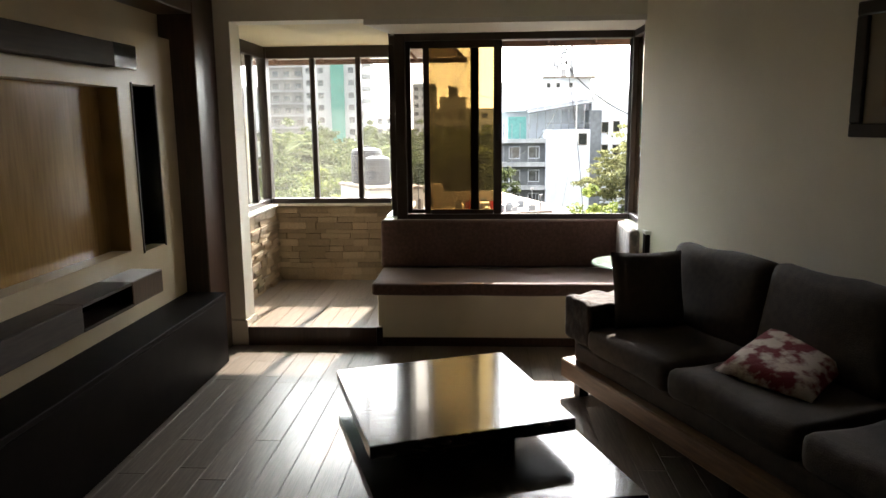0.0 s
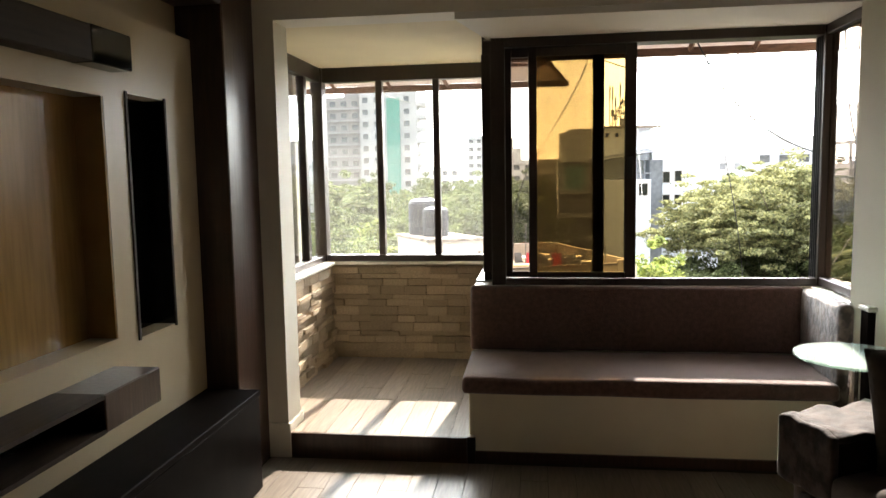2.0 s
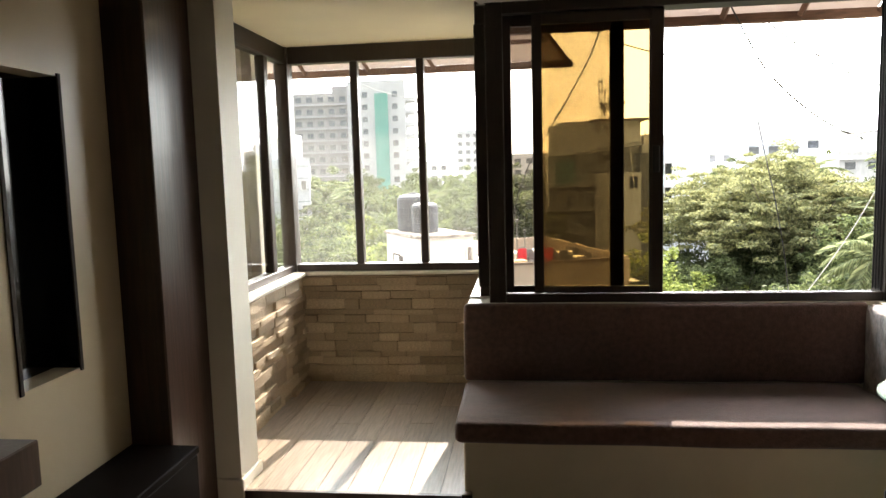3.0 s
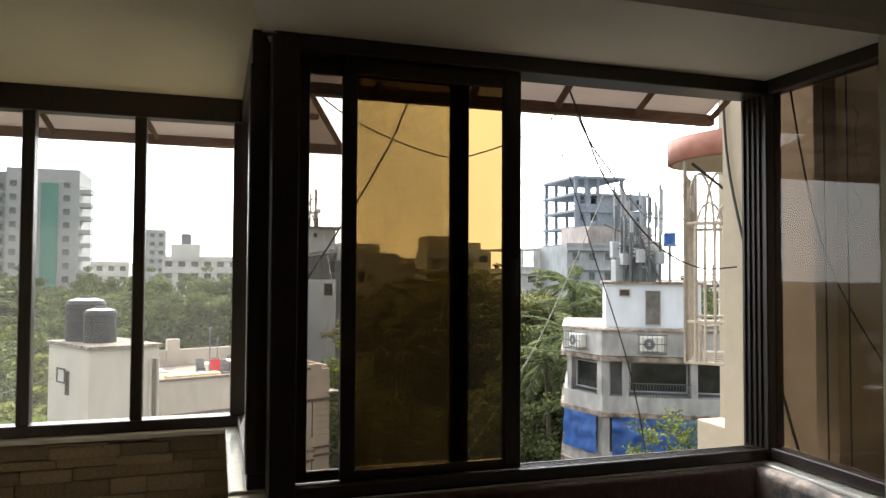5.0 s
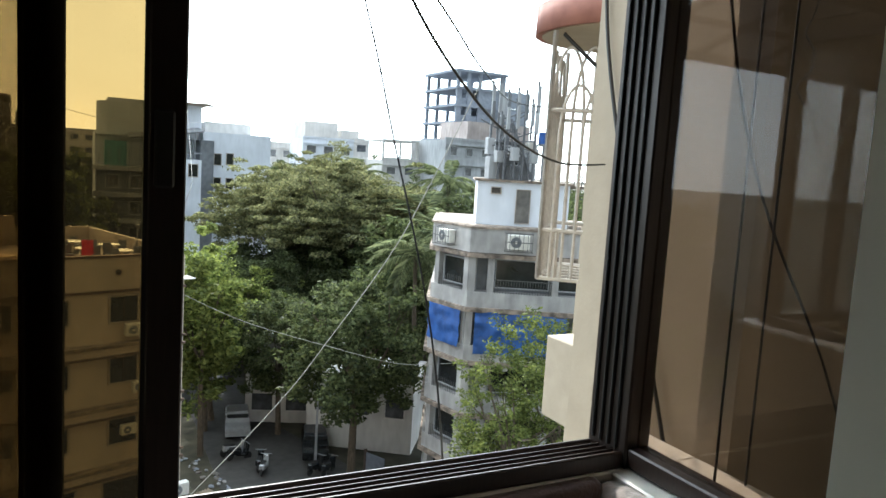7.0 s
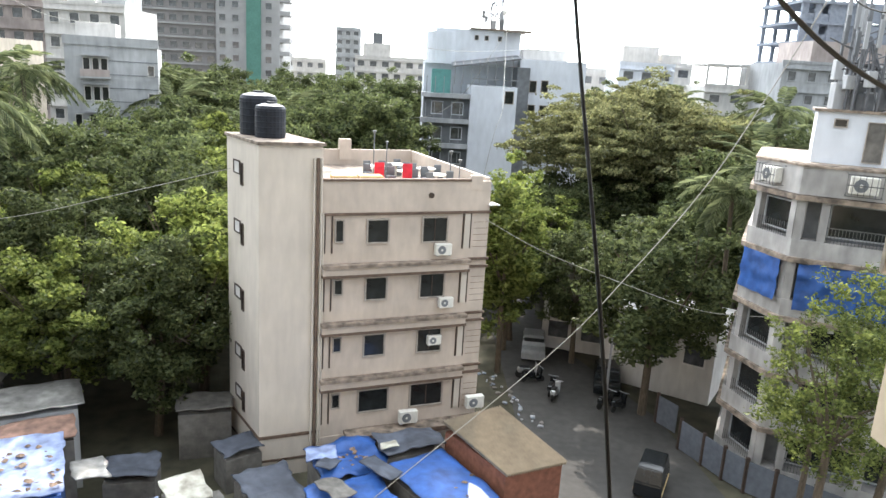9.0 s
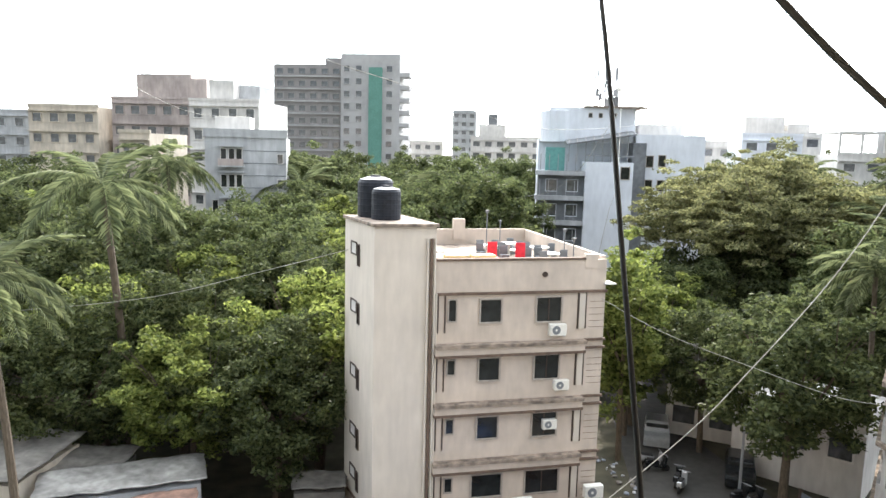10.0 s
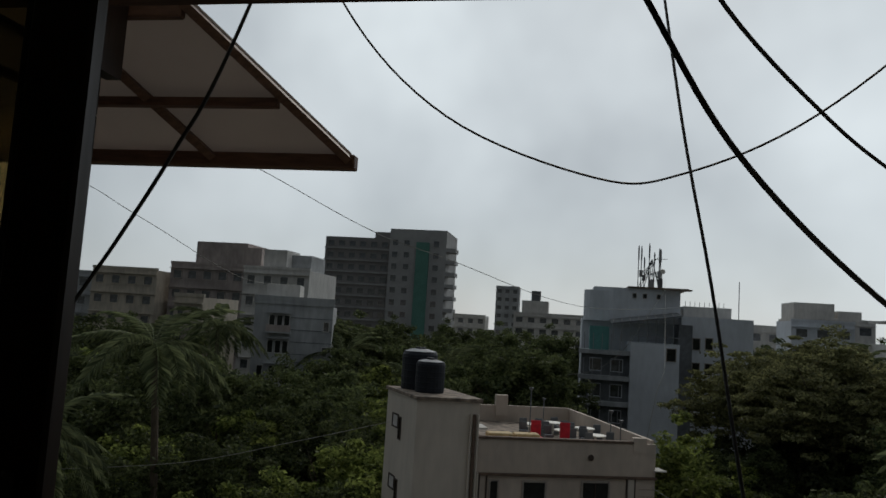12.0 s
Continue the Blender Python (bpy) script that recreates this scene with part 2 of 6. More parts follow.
# far panes: distance haze and reflected sky are put into a lighter base colour
M["pane_far"] = material("far_window_glass_haze_tinted", (0.09, 0.095, 0.1), 0.15, 0.5, 2, 0, dirt=0.4, spec=0.9)
M["win_frame"] = material("grey_window_frame", (0.35, 0.31, 0.27), 0.6, 0.2)
M["dark_line"] = material("dark_brown_trim", (0.06, 0.04, 0.03), 0.7, 0.3)
M["white"] = material("white_facade", (0.7, 0.73, 0.78), 0.8, 0.08, 2, 0.1, stretch=(1, 1, 0.3), dirt=0.12, dirt_scale=0.3)
M["off_white"] = material("weathered_white_facade", (0.62, 0.6, 0.57), 0.85, 0.15, 2, 0.1, stretch=(1, 1, 0.3), dirt=0.18, dirt_scale=0.3)
M["grey"] = material("grey_facade", (0.42, 0.43, 0.44), 0.85, 0.2, 2, 0.1, stretch=(1, 1, 0.25), dirt=0.28, dirt_scale=0.3)
# for dark grey parts, and for recesses whose shade is put into the colour
M["dark_grey"] = material("dark_grey_facade_and_recess_shade", (0.17, 0.18, 0.19), 0.8, 0.25, 2, 0.1, dirt=0.2, dirt_scale=0.3)
M["pinkish"] = material("pinkish_facade", (0.42, 0.36, 0.335), 0.85, 0.2, 2, 0.1, stretch=(1, 1, 0.3), dirt=0.3, dirt_scale=0.3)
M["tan"] = material("tan_facade", (0.52, 0.46, 0.38), 0.85, 0.2, 2, 0.1, stretch=(1, 1, 0.3), dirt=0.25, dirt_scale=0.3)
M["hr"] = material("highrise_concrete", (0.25, 0.24, 0.235), 0.9, 0.1, 1, 0.05, dirt=0.1, dirt_scale=0.1)
M["hr_white"] = material("highrise_white_bays", (0.36, 0.36, 0.36), 0.9, 0.1, 1, 0.05, dirt=0.1, dirt_scale=0.1)
M["net"] = material("green_safety_net", (0.1, 0.24, 0.2), 0.9, 0.2, 3, 0.1)
M["teal"] = material("teal_screen", (0.12, 0.32, 0.3), 0.8, 0.2, 3, 0.1)
M["concrete"] = material("raw_concrete", (0.27, 0.3, 0.35), 0.9, 0.2, 2, 0.1, dirt=0.2, dirt_scale=0.2)
M["tank"] = material("black_plastic_tank", (0.014, 0.017, 0.024), 0.55, 0.3, 5, 0.05, spec=0.25)
M["tank_lid"] = material("pale_tank_top", (0.35, 0.36, 0.38), 0.7, 0.3, 4, 0.05)
M["ac_white"] = material("white_ac_casing", (0.7, 0.68, 0.62), 0.5, 0.12, 10, 0.02)
M["tarp"] = material("blue_tarpaulin", (0.03, 0.1, 0.33), 0.5, 0.35, 2.2, 0.5, bump_scale=2.5, dirt=0.25, dirt_scale=1.2)
M["tarp_pale"] = material("faded_blue_tarpaulin", (0.25, 0.31, 0.5), 0.6, 0.4, 2.5, 0.5, bump_scale=2.5, dirt=0.3, dirt_scale=1.5)
M["tarp_mixed"] = material("spotted_tarpaulin", (0.45, 0.44, 0.38), 0.7, 0.5, 2.0, 0.3, second=(0.22, 0.2, 0.16), bump_scale=3)
M["rust"] = material("rusty_corrugated_sheet", (0.3, 0.25, 0.185), 0.7, 0.16, 3, 0.05, dirt=0.12)
M["zinc"] = material("bent_zinc_sheet", (0.3, 0.29, 0.275), 0.5, 0.4, 2.5, 0.1, metal=0.3, bump_scale=9, dirt=0.3)
M["red_sheet"] = material("faded_red_sheet", (0.27, 0.16, 0.12), 0.8, 0.5, 2.5, 0.3, dirt=0.35)
M["dark_tarp"] = material("dark_grey_tarpaulin", (0.075, 0.085, 0.11), 0.7, 0.4, 2, 0.4, bump_scale=3, dirt=0.3)
M["litter"] = material("leaf_litter_and_rags", (0.2, 0.14, 0.1), 0.9, 0.3, 6, 0.2, island=0.6)
M["dark_iron"] = material("dark_mast_steel", (0.13, 0.135, 0.145), 0.55, 0.25, metal=0.2)
M["sheet"] = material("grey_cement_sheet", (0.16, 0.15, 0.135), 0.85, 0.3, 3, 0.2, dirt=0.3)
M["brick_red"] = material("red_painted_hut_wall", (0.2, 0.08, 0.05), 0.85, 0.3, 4, 0.2)
M["red"] = material("red_cloth", (0.6, 0.02, 0.04), 0.7, 0.2)
M["box_tan"] = material("tan_crate", (0.55, 0.4, 0.2), 0.7, 0.2)
M["soil"] = material("dark_earth_and_leaf_litter", (0.075, 0.07, 0.045), 0.95, 0.5, 0.8, 0.4, dirt=0.4, dirt_scale=0.08)
M["asphalt"] = material("dusty_asphalt", (0.06, 0.058, 0.054), 0.9, 0.2, 2, 0.2, dirt=0.25, dirt_scale=0.25)
M["gate"] = material("grey_blue_gate_sheet", (0.12, 0.135, 0.16), 0.6, 0.2, 4, 0.1)
M["car_dark"] = material("black_car_paint", (0.012, 0.014, 0.016), 0.2, 0.2, bump=0)
M["car_silver"] = material("silver_car_paint", (0.45, 0.46, 0.47), 0.25, 0.1, metal=0.4, bump=0)
M["tyre"] = material("tyre_rubber", (0.015, 0.015, 0.015), 0.85, 0.2)
M["iron"] = material("grey_mast_steel", (0.33, 0.34, 0.36), 0.5, 0.2, metal=0.3)
M["rail"] = material("dark_balcony_rail", (0.1, 0.1, 0.1), 0.6, 0.2)
M["blue_box"] = material("blue_plastic_drum", (0.03, 0.12, 0.45), 0.5, 0.2)
M["bark"] = material("grey_brown_bark", (0.11, 0.085, 0.06), 0.95, 0.4, 4, 0.6, stretch=(4, 4, 0.8))
M["leaf"] = leaf_material("mixed_green_leaves", (0.03, 0.044, 0.018), (0.15, 0.175, 0.07), 0.5)
M["leaf_light"] = leaf_material("yellow_green_leaves", (0.055, 0.08, 0.02), (0.27, 0.31, 0.085), 0.55)
M["leaf_rain"] = leaf_material("olive_rain_tree_leaves", (0.065, 0.07, 0.036), (0.26, 0.26, 0.115), 0.55)
M["leaf_palm"] = leaf_material("palm_leaflets", (0.06, 0.078, 0.04), (0.27, 0.3, 0.15), 0.4)


# ---- building blocks ----
def add_box(bm, x0, x1, y0, y1, z0, z1, bevel=0.0, seg=1):
    m = Matrix.Translation(((x0 + x1) / 2, (y0 + y1) / 2, (z0 + z1) / 2)) @ Matrix.Diagonal((x1 - x0, y1 - y0, z1 - z0, 1))
    made = bmesh.ops.create_cube(bm, size=1, matrix=m)["verts"]
    if bevel:
        edges = list({e for v in made for e in v.link_edges})
        bmesh.ops.bevel(bm, geom=edges, offset=bevel, segments=seg, affect="EDGES", profile=0.5)
    return bm


def box(x0, x1, y0, y1, z0, z1, bevel=0.0, seg=1):
    return add_box(bmesh.new(), x0, x1, y0, y1, z0, z1, bevel, seg)


def add_rod(bm, a, b, r0, r1=None, sides=8):
    a, b = Vector(a), Vector(b)
    m = Matrix.Translation((a + b) / 2) @ (b - a).to_track_quat("Z", "Y").to_matrix().to_4x4()
    bmesh.ops.create_cone(bm, cap_ends=True, segments=sides, radius1=r0, radius2=r0 if r1 is None else r1, depth=(b - a).length, matrix=m)
    return bm


def add_prism(bm, corners, z0, z1):
    low = [bm.verts.new((x, y, z0)) for x, y in corners]
    top = [bm.verts.new((x, y, z1)) for x, y in corners]
    bm.faces.new(low[::-1])
    bm.faces.new(top)
    for i in range(len(corners)):
        j = (i + 1) % len(corners)
        bm.faces.new((low[i], low[j], top[j], top[i]))
    return bm


def as_mesh(name, bm, mat, smooth=False):
    me = bpy.data.meshes.new(name)
    bmesh.ops.recalc_face_normals(bm, faces=bm.faces)
    bm.to_mesh(me)
    bm.free()
    me.materials.append(mat)
    if smooth:
        for p in me.polygons:
            p.use_smooth = True
    return me


def part(name, bm, mat, parent=None, label="", smooth=False):
    ob = new(name, as_mesh(name, bm, mat, smooth))
    ob.parent = parent
    if label:
        ob["label"] = label
    return ob


def reuse(name, me, parent, m=None):
    ob = new(name, me)
    ob.parent = parent
    if m is not None:
        ob.matrix_basis = m
    return ob


def thing(name, label, category, group="", kind="", m=None):
    ob = new(name)
    ob.empty_display_size = 0.1
    if m is not None:
        ob.matrix_basis = m
    return tagged(ob, label, category, group, kind)


def setting(name, bm, mat, label="", category=""):
    return tagged(part(name, bm, mat), label, category, kind="structure")


def tube(name, points, r, mat, parent=None, label="", category="", group="", sides=6):
    """A round cable through the points, smoothed."""
    pts = [Vector(p) for p in points]
    fine = []
    for i in range(len(pts) - 1):
        p0, p1, p2, p3 = pts[max(i - 1, 0)], pts[i], pts[i + 1], pts[min(i + 2, len(pts) - 1)]
        for k in range(8):
            t = k / 8
            fine.append(0.5 * ((2 * p1) + (p2 - p0) * t + (2 * p0 - 5 * p1 + 4 * p2 - p3) * t * t + (3 * p1 - p0 - 3 * p2 + p3) * t ** 3))
    fine.append(pts[-1])
    bm, rings = bmesh.new(), []
    for i, p in enumerate(fine):
        d = (fine[min(i + 1, len(fine) - 1)] - fine[max(i - 1, 0)]).normalized()
        side = d.cross(Vector((0.31, 0.2, 0.93))).normalized()
        up = side.cross(d)
        rings.append([bm.verts.new(p + r * (math.cos(a) * side + math.sin(a) * up)) for a in (2 * math.pi * k / sides for k in range(sides))])
    for a, b in zip(rings, rings[1:]):
        for k in range(sides):
            bm.faces.new((a[k], a[(k + 1) % sides], b[(k + 1) % sides], b[k]))
    ob = part(name, bm, mat, parent, smooth=True)
    return tagged(ob, label, category, group)


def cushion_bm(w, d, h, n=12, puff=1.0, sag=0.0, seed=0):
    """A stuffed cushion centred on the origin: w across, d deep, h thick."""
    bm = bmesh.new()
    rows = {}
    for s in (1, -1):
        for i in range(n + 1):
            for j in range(n + 1):
                u, v = 2 * i / n - 1, 2 * j / n - 1
                edge = max(abs(u), abs(v)) == 1
                if s < 0 and edge:
                    rows[s, i, j] = rows[1, i, j]
                    continue
                t = 0 if edge else (max(0, (1 - u ** 4) * (1 - v ** 4))) ** 0.45 * puff
                pinch = 1 - 0.05 * (1 - abs(u) ** 2) * abs(v) ** 8 - 0.05 * (1 - abs(v) ** 2) * abs(u) ** 8
                wob = 0.05 * noise.noise((u * 2 + seed, v * 2, s))
                rows[s, i, j] = bm.verts.new((u * w / 2 * pinch, v * d / 2 * pinch, s * h / 2 * t * (1 + wob) + sag * u * u))
    for s in (1, -1):
        for i in range(n):
            for j in range(n):
                q = (rows[s, i, j], rows[s, i + 1, j], rows[s, i + 1, j + 1], rows[s, i, j + 1])
                bm.faces.new(q if s > 0 else q[::-1])
    return bm


def soft_box(x0, x1, y0, y1, z0, z1, r=0.03, seed=0, wobble=0.006):
    """An upholstered block with rounded edges and slightly uneven faces."""
    bm = box(x0, x1, y0, y1, z0, z1, r, 3)
    bmesh.ops.subdivide_edges(bm, edges=[e for e in bm.edges if e.calc_length() > 0.3], cuts=4, use_grid_fill=True)
    for v in bm.verts:
        v.co += Vector((1, 1, 1)) * wobble * noise.noise(v.co * 4 + Vector((seed, 0, 0)))
    return bm


# ---- the room ----
XL, XR, YB, STEP = -0.22, 2.93, -1.6, 0.13
XE, CEIL = 6.36, 2.36
setting("subfloor", box(XL, XE, YB, 6.43, -0.2, -0.013), M["joint"], "dark sub-floor under the wooden planks", "floor")
floor = setting("floor", box(0.1, XE, YB, 6.43, -0.012, -0.004), M["joint"], "dark glossy wooden plank floor", "floor")
balcony_floor = setting("balcony_floor", box(0.0, 1.16, 6.44, 8.0, -0.2, STEP - 0.004), M["joint"], "raised dark wooden balcony floor", "floor")
setting("step_riser", box(0.0, 1.12, 6.425, 6.44, 0, STEP), M["laminate"], "dark wooden riser of the balcony step", "step")
setting("wall_east", add_prism(bmesh.new(), [(2.9, 6.45), (6.31, -1.6), (6.51, -1.6), (3.09, 6.45)], -0.2, CEIL), M["paint"], "smooth cream painted wall", "wall")
setting("wall_east_low", box(2.921, 3.15, 6.45, 7.06, -0.2, 0.80), M["paint"], "low cream wall under the side window", "wall")
setting("wall_west", box(XL - 0.16, XL, YB, 8.0, -0.2, CEIL), M["paint"], "cream wall behind the television unit", "wall")
setting("wall_south", box(XL - 0.16, XE + 0.16, YB - 0.16, YB, -0.2, CEIL), M["paint"], "plain cream back wall", "wall")
setting("ceiling", box(XL - 0.16, XE + 0.16, YB - 0.16, 6.62, CEIL, CEIL + 0.14), M["ceiling_paint"], "white painted ceiling", "ceiling")
setting("bay_roof", box(1.25, 3.15, 6.62, 7.06, 2.2, 2.34), M["ceiling_paint"], "slab over the bay", "ceiling")
setting("balcony_ceiling", box(-0.12, 1.215, 6.62, 8.06, 2.2, 2.34), M["soffit_paint"], "cream balcony ceiling", "ceiling")
setting("bay_ceiling", add_prism(bmesh.new(), [(1.09, 6.432), (3.0, 6.432), (3.0, 7.06), (1.22, 7.06)], 2.165, 2.198), M["ceiling_paint"], "low white ceiling over the bench", "ceiling")
lint = bmesh.new()
add_box(lint, XL, XR, 6.43, 6.62, 2.2, CEIL)
add_box(lint, 3.0, 3.15, 6.45, 7.06, 2.166, 2.199)
setting("lintel_beam", lint, M["paint"], "deep cream beam over the balcony opening", "beam")
post = bmesh.new()
add_box(post, XL, 0.2, 6.43, 6.62, 0, 2.2)
setting("wall_post", post, M["paint"], "white painted wall post beside the balcony", "post")
setting("post_baseboard", box(0.02, 0.212, 6.418, 6.64, STEP - 0.13, STEP + 0.05, 0.004), M["paint"], "small white skirting round the post", "baseboard")

# low walls, clad with split stone on the inside
setting("wall_north_low", box(-0.12, 1.25, 8.0, 8.12, -0.3, 0.81), M["grout"], "low balcony wall", "wall")
setting("wall_balcony_west", box(-0.12, -0.012, 6.62, 8.0, -0.3, 0.81), M["grout"], "low balcony side wall", "wall")
setting("wall_balcony_east", box(1.16, 1.25, 6.98, 8.0, -0.3, 0.81), M["grout"], "low stone-brown return wall of the bay", "wall")
setting("wall_bay_low", box(1.12, 2.92, 6.955, 7.06, -0.3, 0.80), M["paint"], "low wall behind the bench", "wall")
for nm, b in (("sill_north", (-0.14, 1.25, 7.955, 8.14)), ("sill_west", (-0.14, 0.035, 6.62, 7.955)), ("sill_return", (1.12, 1.27, 7.06, 7.955)), ("sill_bay", (1.12, 3.15, 6.935, 7.1)), ("sill_side", (2.895, 3.15, 6.44, 6.935))):
    z = 0.81 if "bay" not in nm and "side" not in nm else 0.80
    setting(nm, box(*b, z, z + 0.022, 0.004), M["sill"], "pale polished stone window sill", "sill")


# ---- windows ----
def bar(parent, name, x0, x1, y0, y1, z0, z1, mat=None):
    return part(name, box(x0, x1, y0, y1, z0, z1, 0.004), mat or M["alu"], parent)


def pane(parent, x0, x1, y0, y1, z0, z1, mat):
    return part("pane", box(x0, x1, y0, y1, z0, z1), mat, parent)


# left balcony window, three fixed lights
w1 = thing("window_1", "dark brown aluminium balcony window with three lights", "window", kind="structure")
ZA, ZB = 0.832, 2.2
bar(w1, "bottom_rail", -0.03, 1.2, 7.985, 8.065, ZA, ZA + 0.045)
bar(w1, "top_rail", -0.03, 1.2, 7.985, 8.065, 2.10, 2.2)
for x0, x1 in ((0.35, 0.396), (0.754, 0.799)):
    bar(w1, "mullion", x0, x1, 7.99, 8.055, ZA + 0.045, 2.10)
bar(w1, "end_post", 1.14, 1.2, 7.985, 8.065, ZA + 0.045, 2.10)
bar(w1, "corner_post", -0.115, -0.03, 7.97, 8.075, ZA, 2.2)
for x0, x1 in ((-0.03, 0.35), (0.396, 0.754), (0.799, 1.14)):
    pane(w1, x0, x1, 8.02, 8.026, ZA + 0.045, 2.10, M["clear"])
w2 = thing("window_2", "dark brown aluminium window on the balcony side", "window", kind="structure")
bar(w2, "bottom_rail", -0.105, -0.04, 6.62, 7.97, ZA, ZA + 0.045)
bar(w2, "top_rail", -0.105, -0.04, 6.62, 7.97, 2.10, 2.2)
bar(w2, "mullion", -0.1, -0.045, 7.62, 7.68, ZA + 0.045, 2.10)
bar(w2, "end_post", -0.105, -0.04, 6.62, 6.68, ZA + 0.045, 2.10)
pane(w2, -0.074, -0.068, 6.68, 7.62, ZA + 0.045, 2.10, M["clear"])
pane(w2, -0.074, -0.068, 7.68, 7.97, ZA + 0.045, 2.10, M["clear"])
w3 = thing("window_3", "dark brown window in the return of the bay", "window", kind="structure")
bar(w3, "bottom_rail", 1.17, 1.23, 7.06, 7.985, ZA, ZA + 0.045)
bar(w3, "top_rail", 1.17, 1.23, 7.06, 7.985, 2.10, 2.34)
bar(w3, "end_post", 1.165, 1.235, 7.06, 7.14, ZA + 0.045, 2.10)
pane(w3, 1.197, 1.203, 7.06, 7.985, ZA + 0.045, 2.10, M["clear"])

# bay window over the bench: two sashes slid together, one half open
w4 = thing("window_4", "brown sliding window over the bench, one half open", "window", kind="structure")
bar(w4, "jamb", 1.222, 1.3, 6.94, 7.06, 0.822, 2.165)
bar(w4, "corner_post", 2.93, 3.0, 6.935, 7.065, 0.822, 2.165)
bar(w4, "head", 1.3, 2.93, 6.94, 7.06, 2.115, 2.165)
for y0, y1, z in ((6.94, 6.952, 0.862), (6.968, 6.974, 0.858), (6.994, 7.0, 0.855), (7.02, 7.026, 0.852), (7.048, 7.06, 0.85)):
    bar(w4, "track", 1.3, 2.93, y0, y1, 0.822, z)
for y0 in (6.962, 6.988, 7.014, 7.04):
    bar(w4, "jamb_channel", 2.923, 2.931, y0, y0 + 0.006, 0.86, 2.115, M["rubber"])
for y, x0, x1, tint, tint_label in ((6.977, 1.428, 2.003, "bronze", "bronze tinted pane"), (7.003, 1.29, 1.835, "grey_tint", "lightly smoked pane")):
    s = part("sash", add_box(add_box(box(x0, x0 + 0.045, y - 0.009, y + 0.009, 0.86, 2.115, 0.003), x1 - 0.056, x1, y - 0.009, y + 0.009, 0.86, 2.115, 0.003),
                             x0 + 0.045, x1 - 0.056, y - 0.009, y + 0.009, 0.86, 0.892, 0.003), M["alu"], w4, "brown sliding sash")
    part("top_rail", box(x0 + 0.045, x1 - 0.056, y - 0.009, y + 0.009, 2.065, 2.115, 0.003), M["alu"], s)
    part("pane", box(x0 + 0.045, x1 - 0.056, y - 0.0025, y + 0.0025, 0.892, 2.065), M[tint], s, tint_label)
    part("gasket", box(x1 - 0.062, x1 - 0.056, y - 0.006, y + 0.006, 0.892, 2.065), M["rubber"], s)
latch = box(1.955, 1.985, 6.955, 6.968, 1.4, 1.52, 0.004)
part("latch", latch, M["rubber"], w4)
# fixed side light of the bay
w5 = thing("window_5", "fixed bronze tinted side window beside the bench", "window", kind="structure")
bar(w5, "bottom_rail", 2.935, 2.995, 6.45, 6.935, 0.827, 0.87)
bar(w5, "top_rail", 2.935, 2.995, 6.45, 6.935, 2.115, 2.165)
pane(w5, 2.962, 2.968, 6.45, 6.935, 0.87, 2.115, M["side_bronze"])
setting("hook_rail", add_rod(bmesh.new(), (1.19, 6.93, 2.15), (1.23, 6.93, 2.15), 0.008), M["chrome"], "small metal hook at the bay corner", "hook")


setting("balcony_trim", box(1.216, 1.256, 7.0, 8.06, 2.19, 2.42), M["alu"], "dark brown trim on the balcony head", "trim")


# ---- awnings outside the windows ----
def awning(label, x0, x1, y0, y1, zw, zf, ribs, hip=0.0):
    a = thing("window_awning", label, "awning", "window awnings")
    bm = bmesh.new()
    v = [bm.verts.new(p) for p in ((x0, y0, zw), (x1 - hip, y0, zw), (x1, y1, zf), (x0, y1, zf))]
    w = [bm.verts.new((p.co.x, p.co.y, p.co.z + 0.006)) for p in v]
    bm.faces.new(v)
    bm.faces.new(w[::-1])
    for i in range(4):
        bm.faces.new((v[i], v[(i + 1) % 4], w[(i + 1) % 4], w[i]))
    part("sheet", bm, M["awning"], a, "translucent fibreglass sheet")
    part("front_beam", box(x0, x1 + 0.02, y1 - 0.03, y1 + 0.012, zf - 0.05, zf - 0.004, 0.004), M["awning_wood"], a)
    for k in range(ribs + 1):
        x = x0 + (x1 - x0) * k / ribs
        bm = add_rod(bmesh.new(), (x - hip * k / ribs, y0, zw - 0.022), (x, y1 - 0.03, zf - 0.022), 0.017, sides=4)
        part("rib", bm, M["awning_wood"], a)
    part("wall_beam", box(x0, x1 - hip, y0, y0 + 0.03, zw - 0.06, zw - 0.008, 0.004), M["awning_wood"], a)
    mid = 0.55
    part("cross_beam", box(x0, x1 - hip * 0.5, y0 + (y1 - y0) * mid - 0.015, y0 + (y1 - y0) * mid + 0.015, zw + (zf - zw) * mid - 0.05, zw + (zf - zw) * mid - 0.025), M["awning_wood"], a)
    return a


awning("brown framed fibreglass awning over the balcony window", -0.55, 1.69, 8.07, 8.6, 2.42, 2.14, 5, 0.3)
awning("brown framed fibreglass awning over the bay window", 1.27, 3.1, 7.07, 7.48, 2.36, 2.165, 5)

# ---- bench under the bay window ----
setting("bench_footing", box(1.162, 2.92, 6.431, 6.953, -0.2, -0.002), M["joint"], "dark floor edge under the bench", "floor")
setting("bench_base", box(1.13, 2.92, 6.47, 6.955, 0, 0.37, 0.006), M["base_paint"], "white painted masonry bench base", "bench")
setting("bench_plinth", box(1.14, 2.92, 6.455, 6.47, 0, 0.05), M["laminate"], "dark skirting along the bench", "baseboard")
part("seat_cushion", soft_box(1.105, 2.835, 6.345, 6.94, 0.375, 0.46, 0.022, 1), M["velvet"], smooth=True)
tagged(bpy.data.objects["seat_cushion"], "maroon brown velvet seat cushion on the bench", "cushion")
bc = part("back_cushion", soft_box(1.10, 2.855, 6.9, 6.952, 0.462, 0.82, 0.022, 4), M["velvet"], smooth=True)
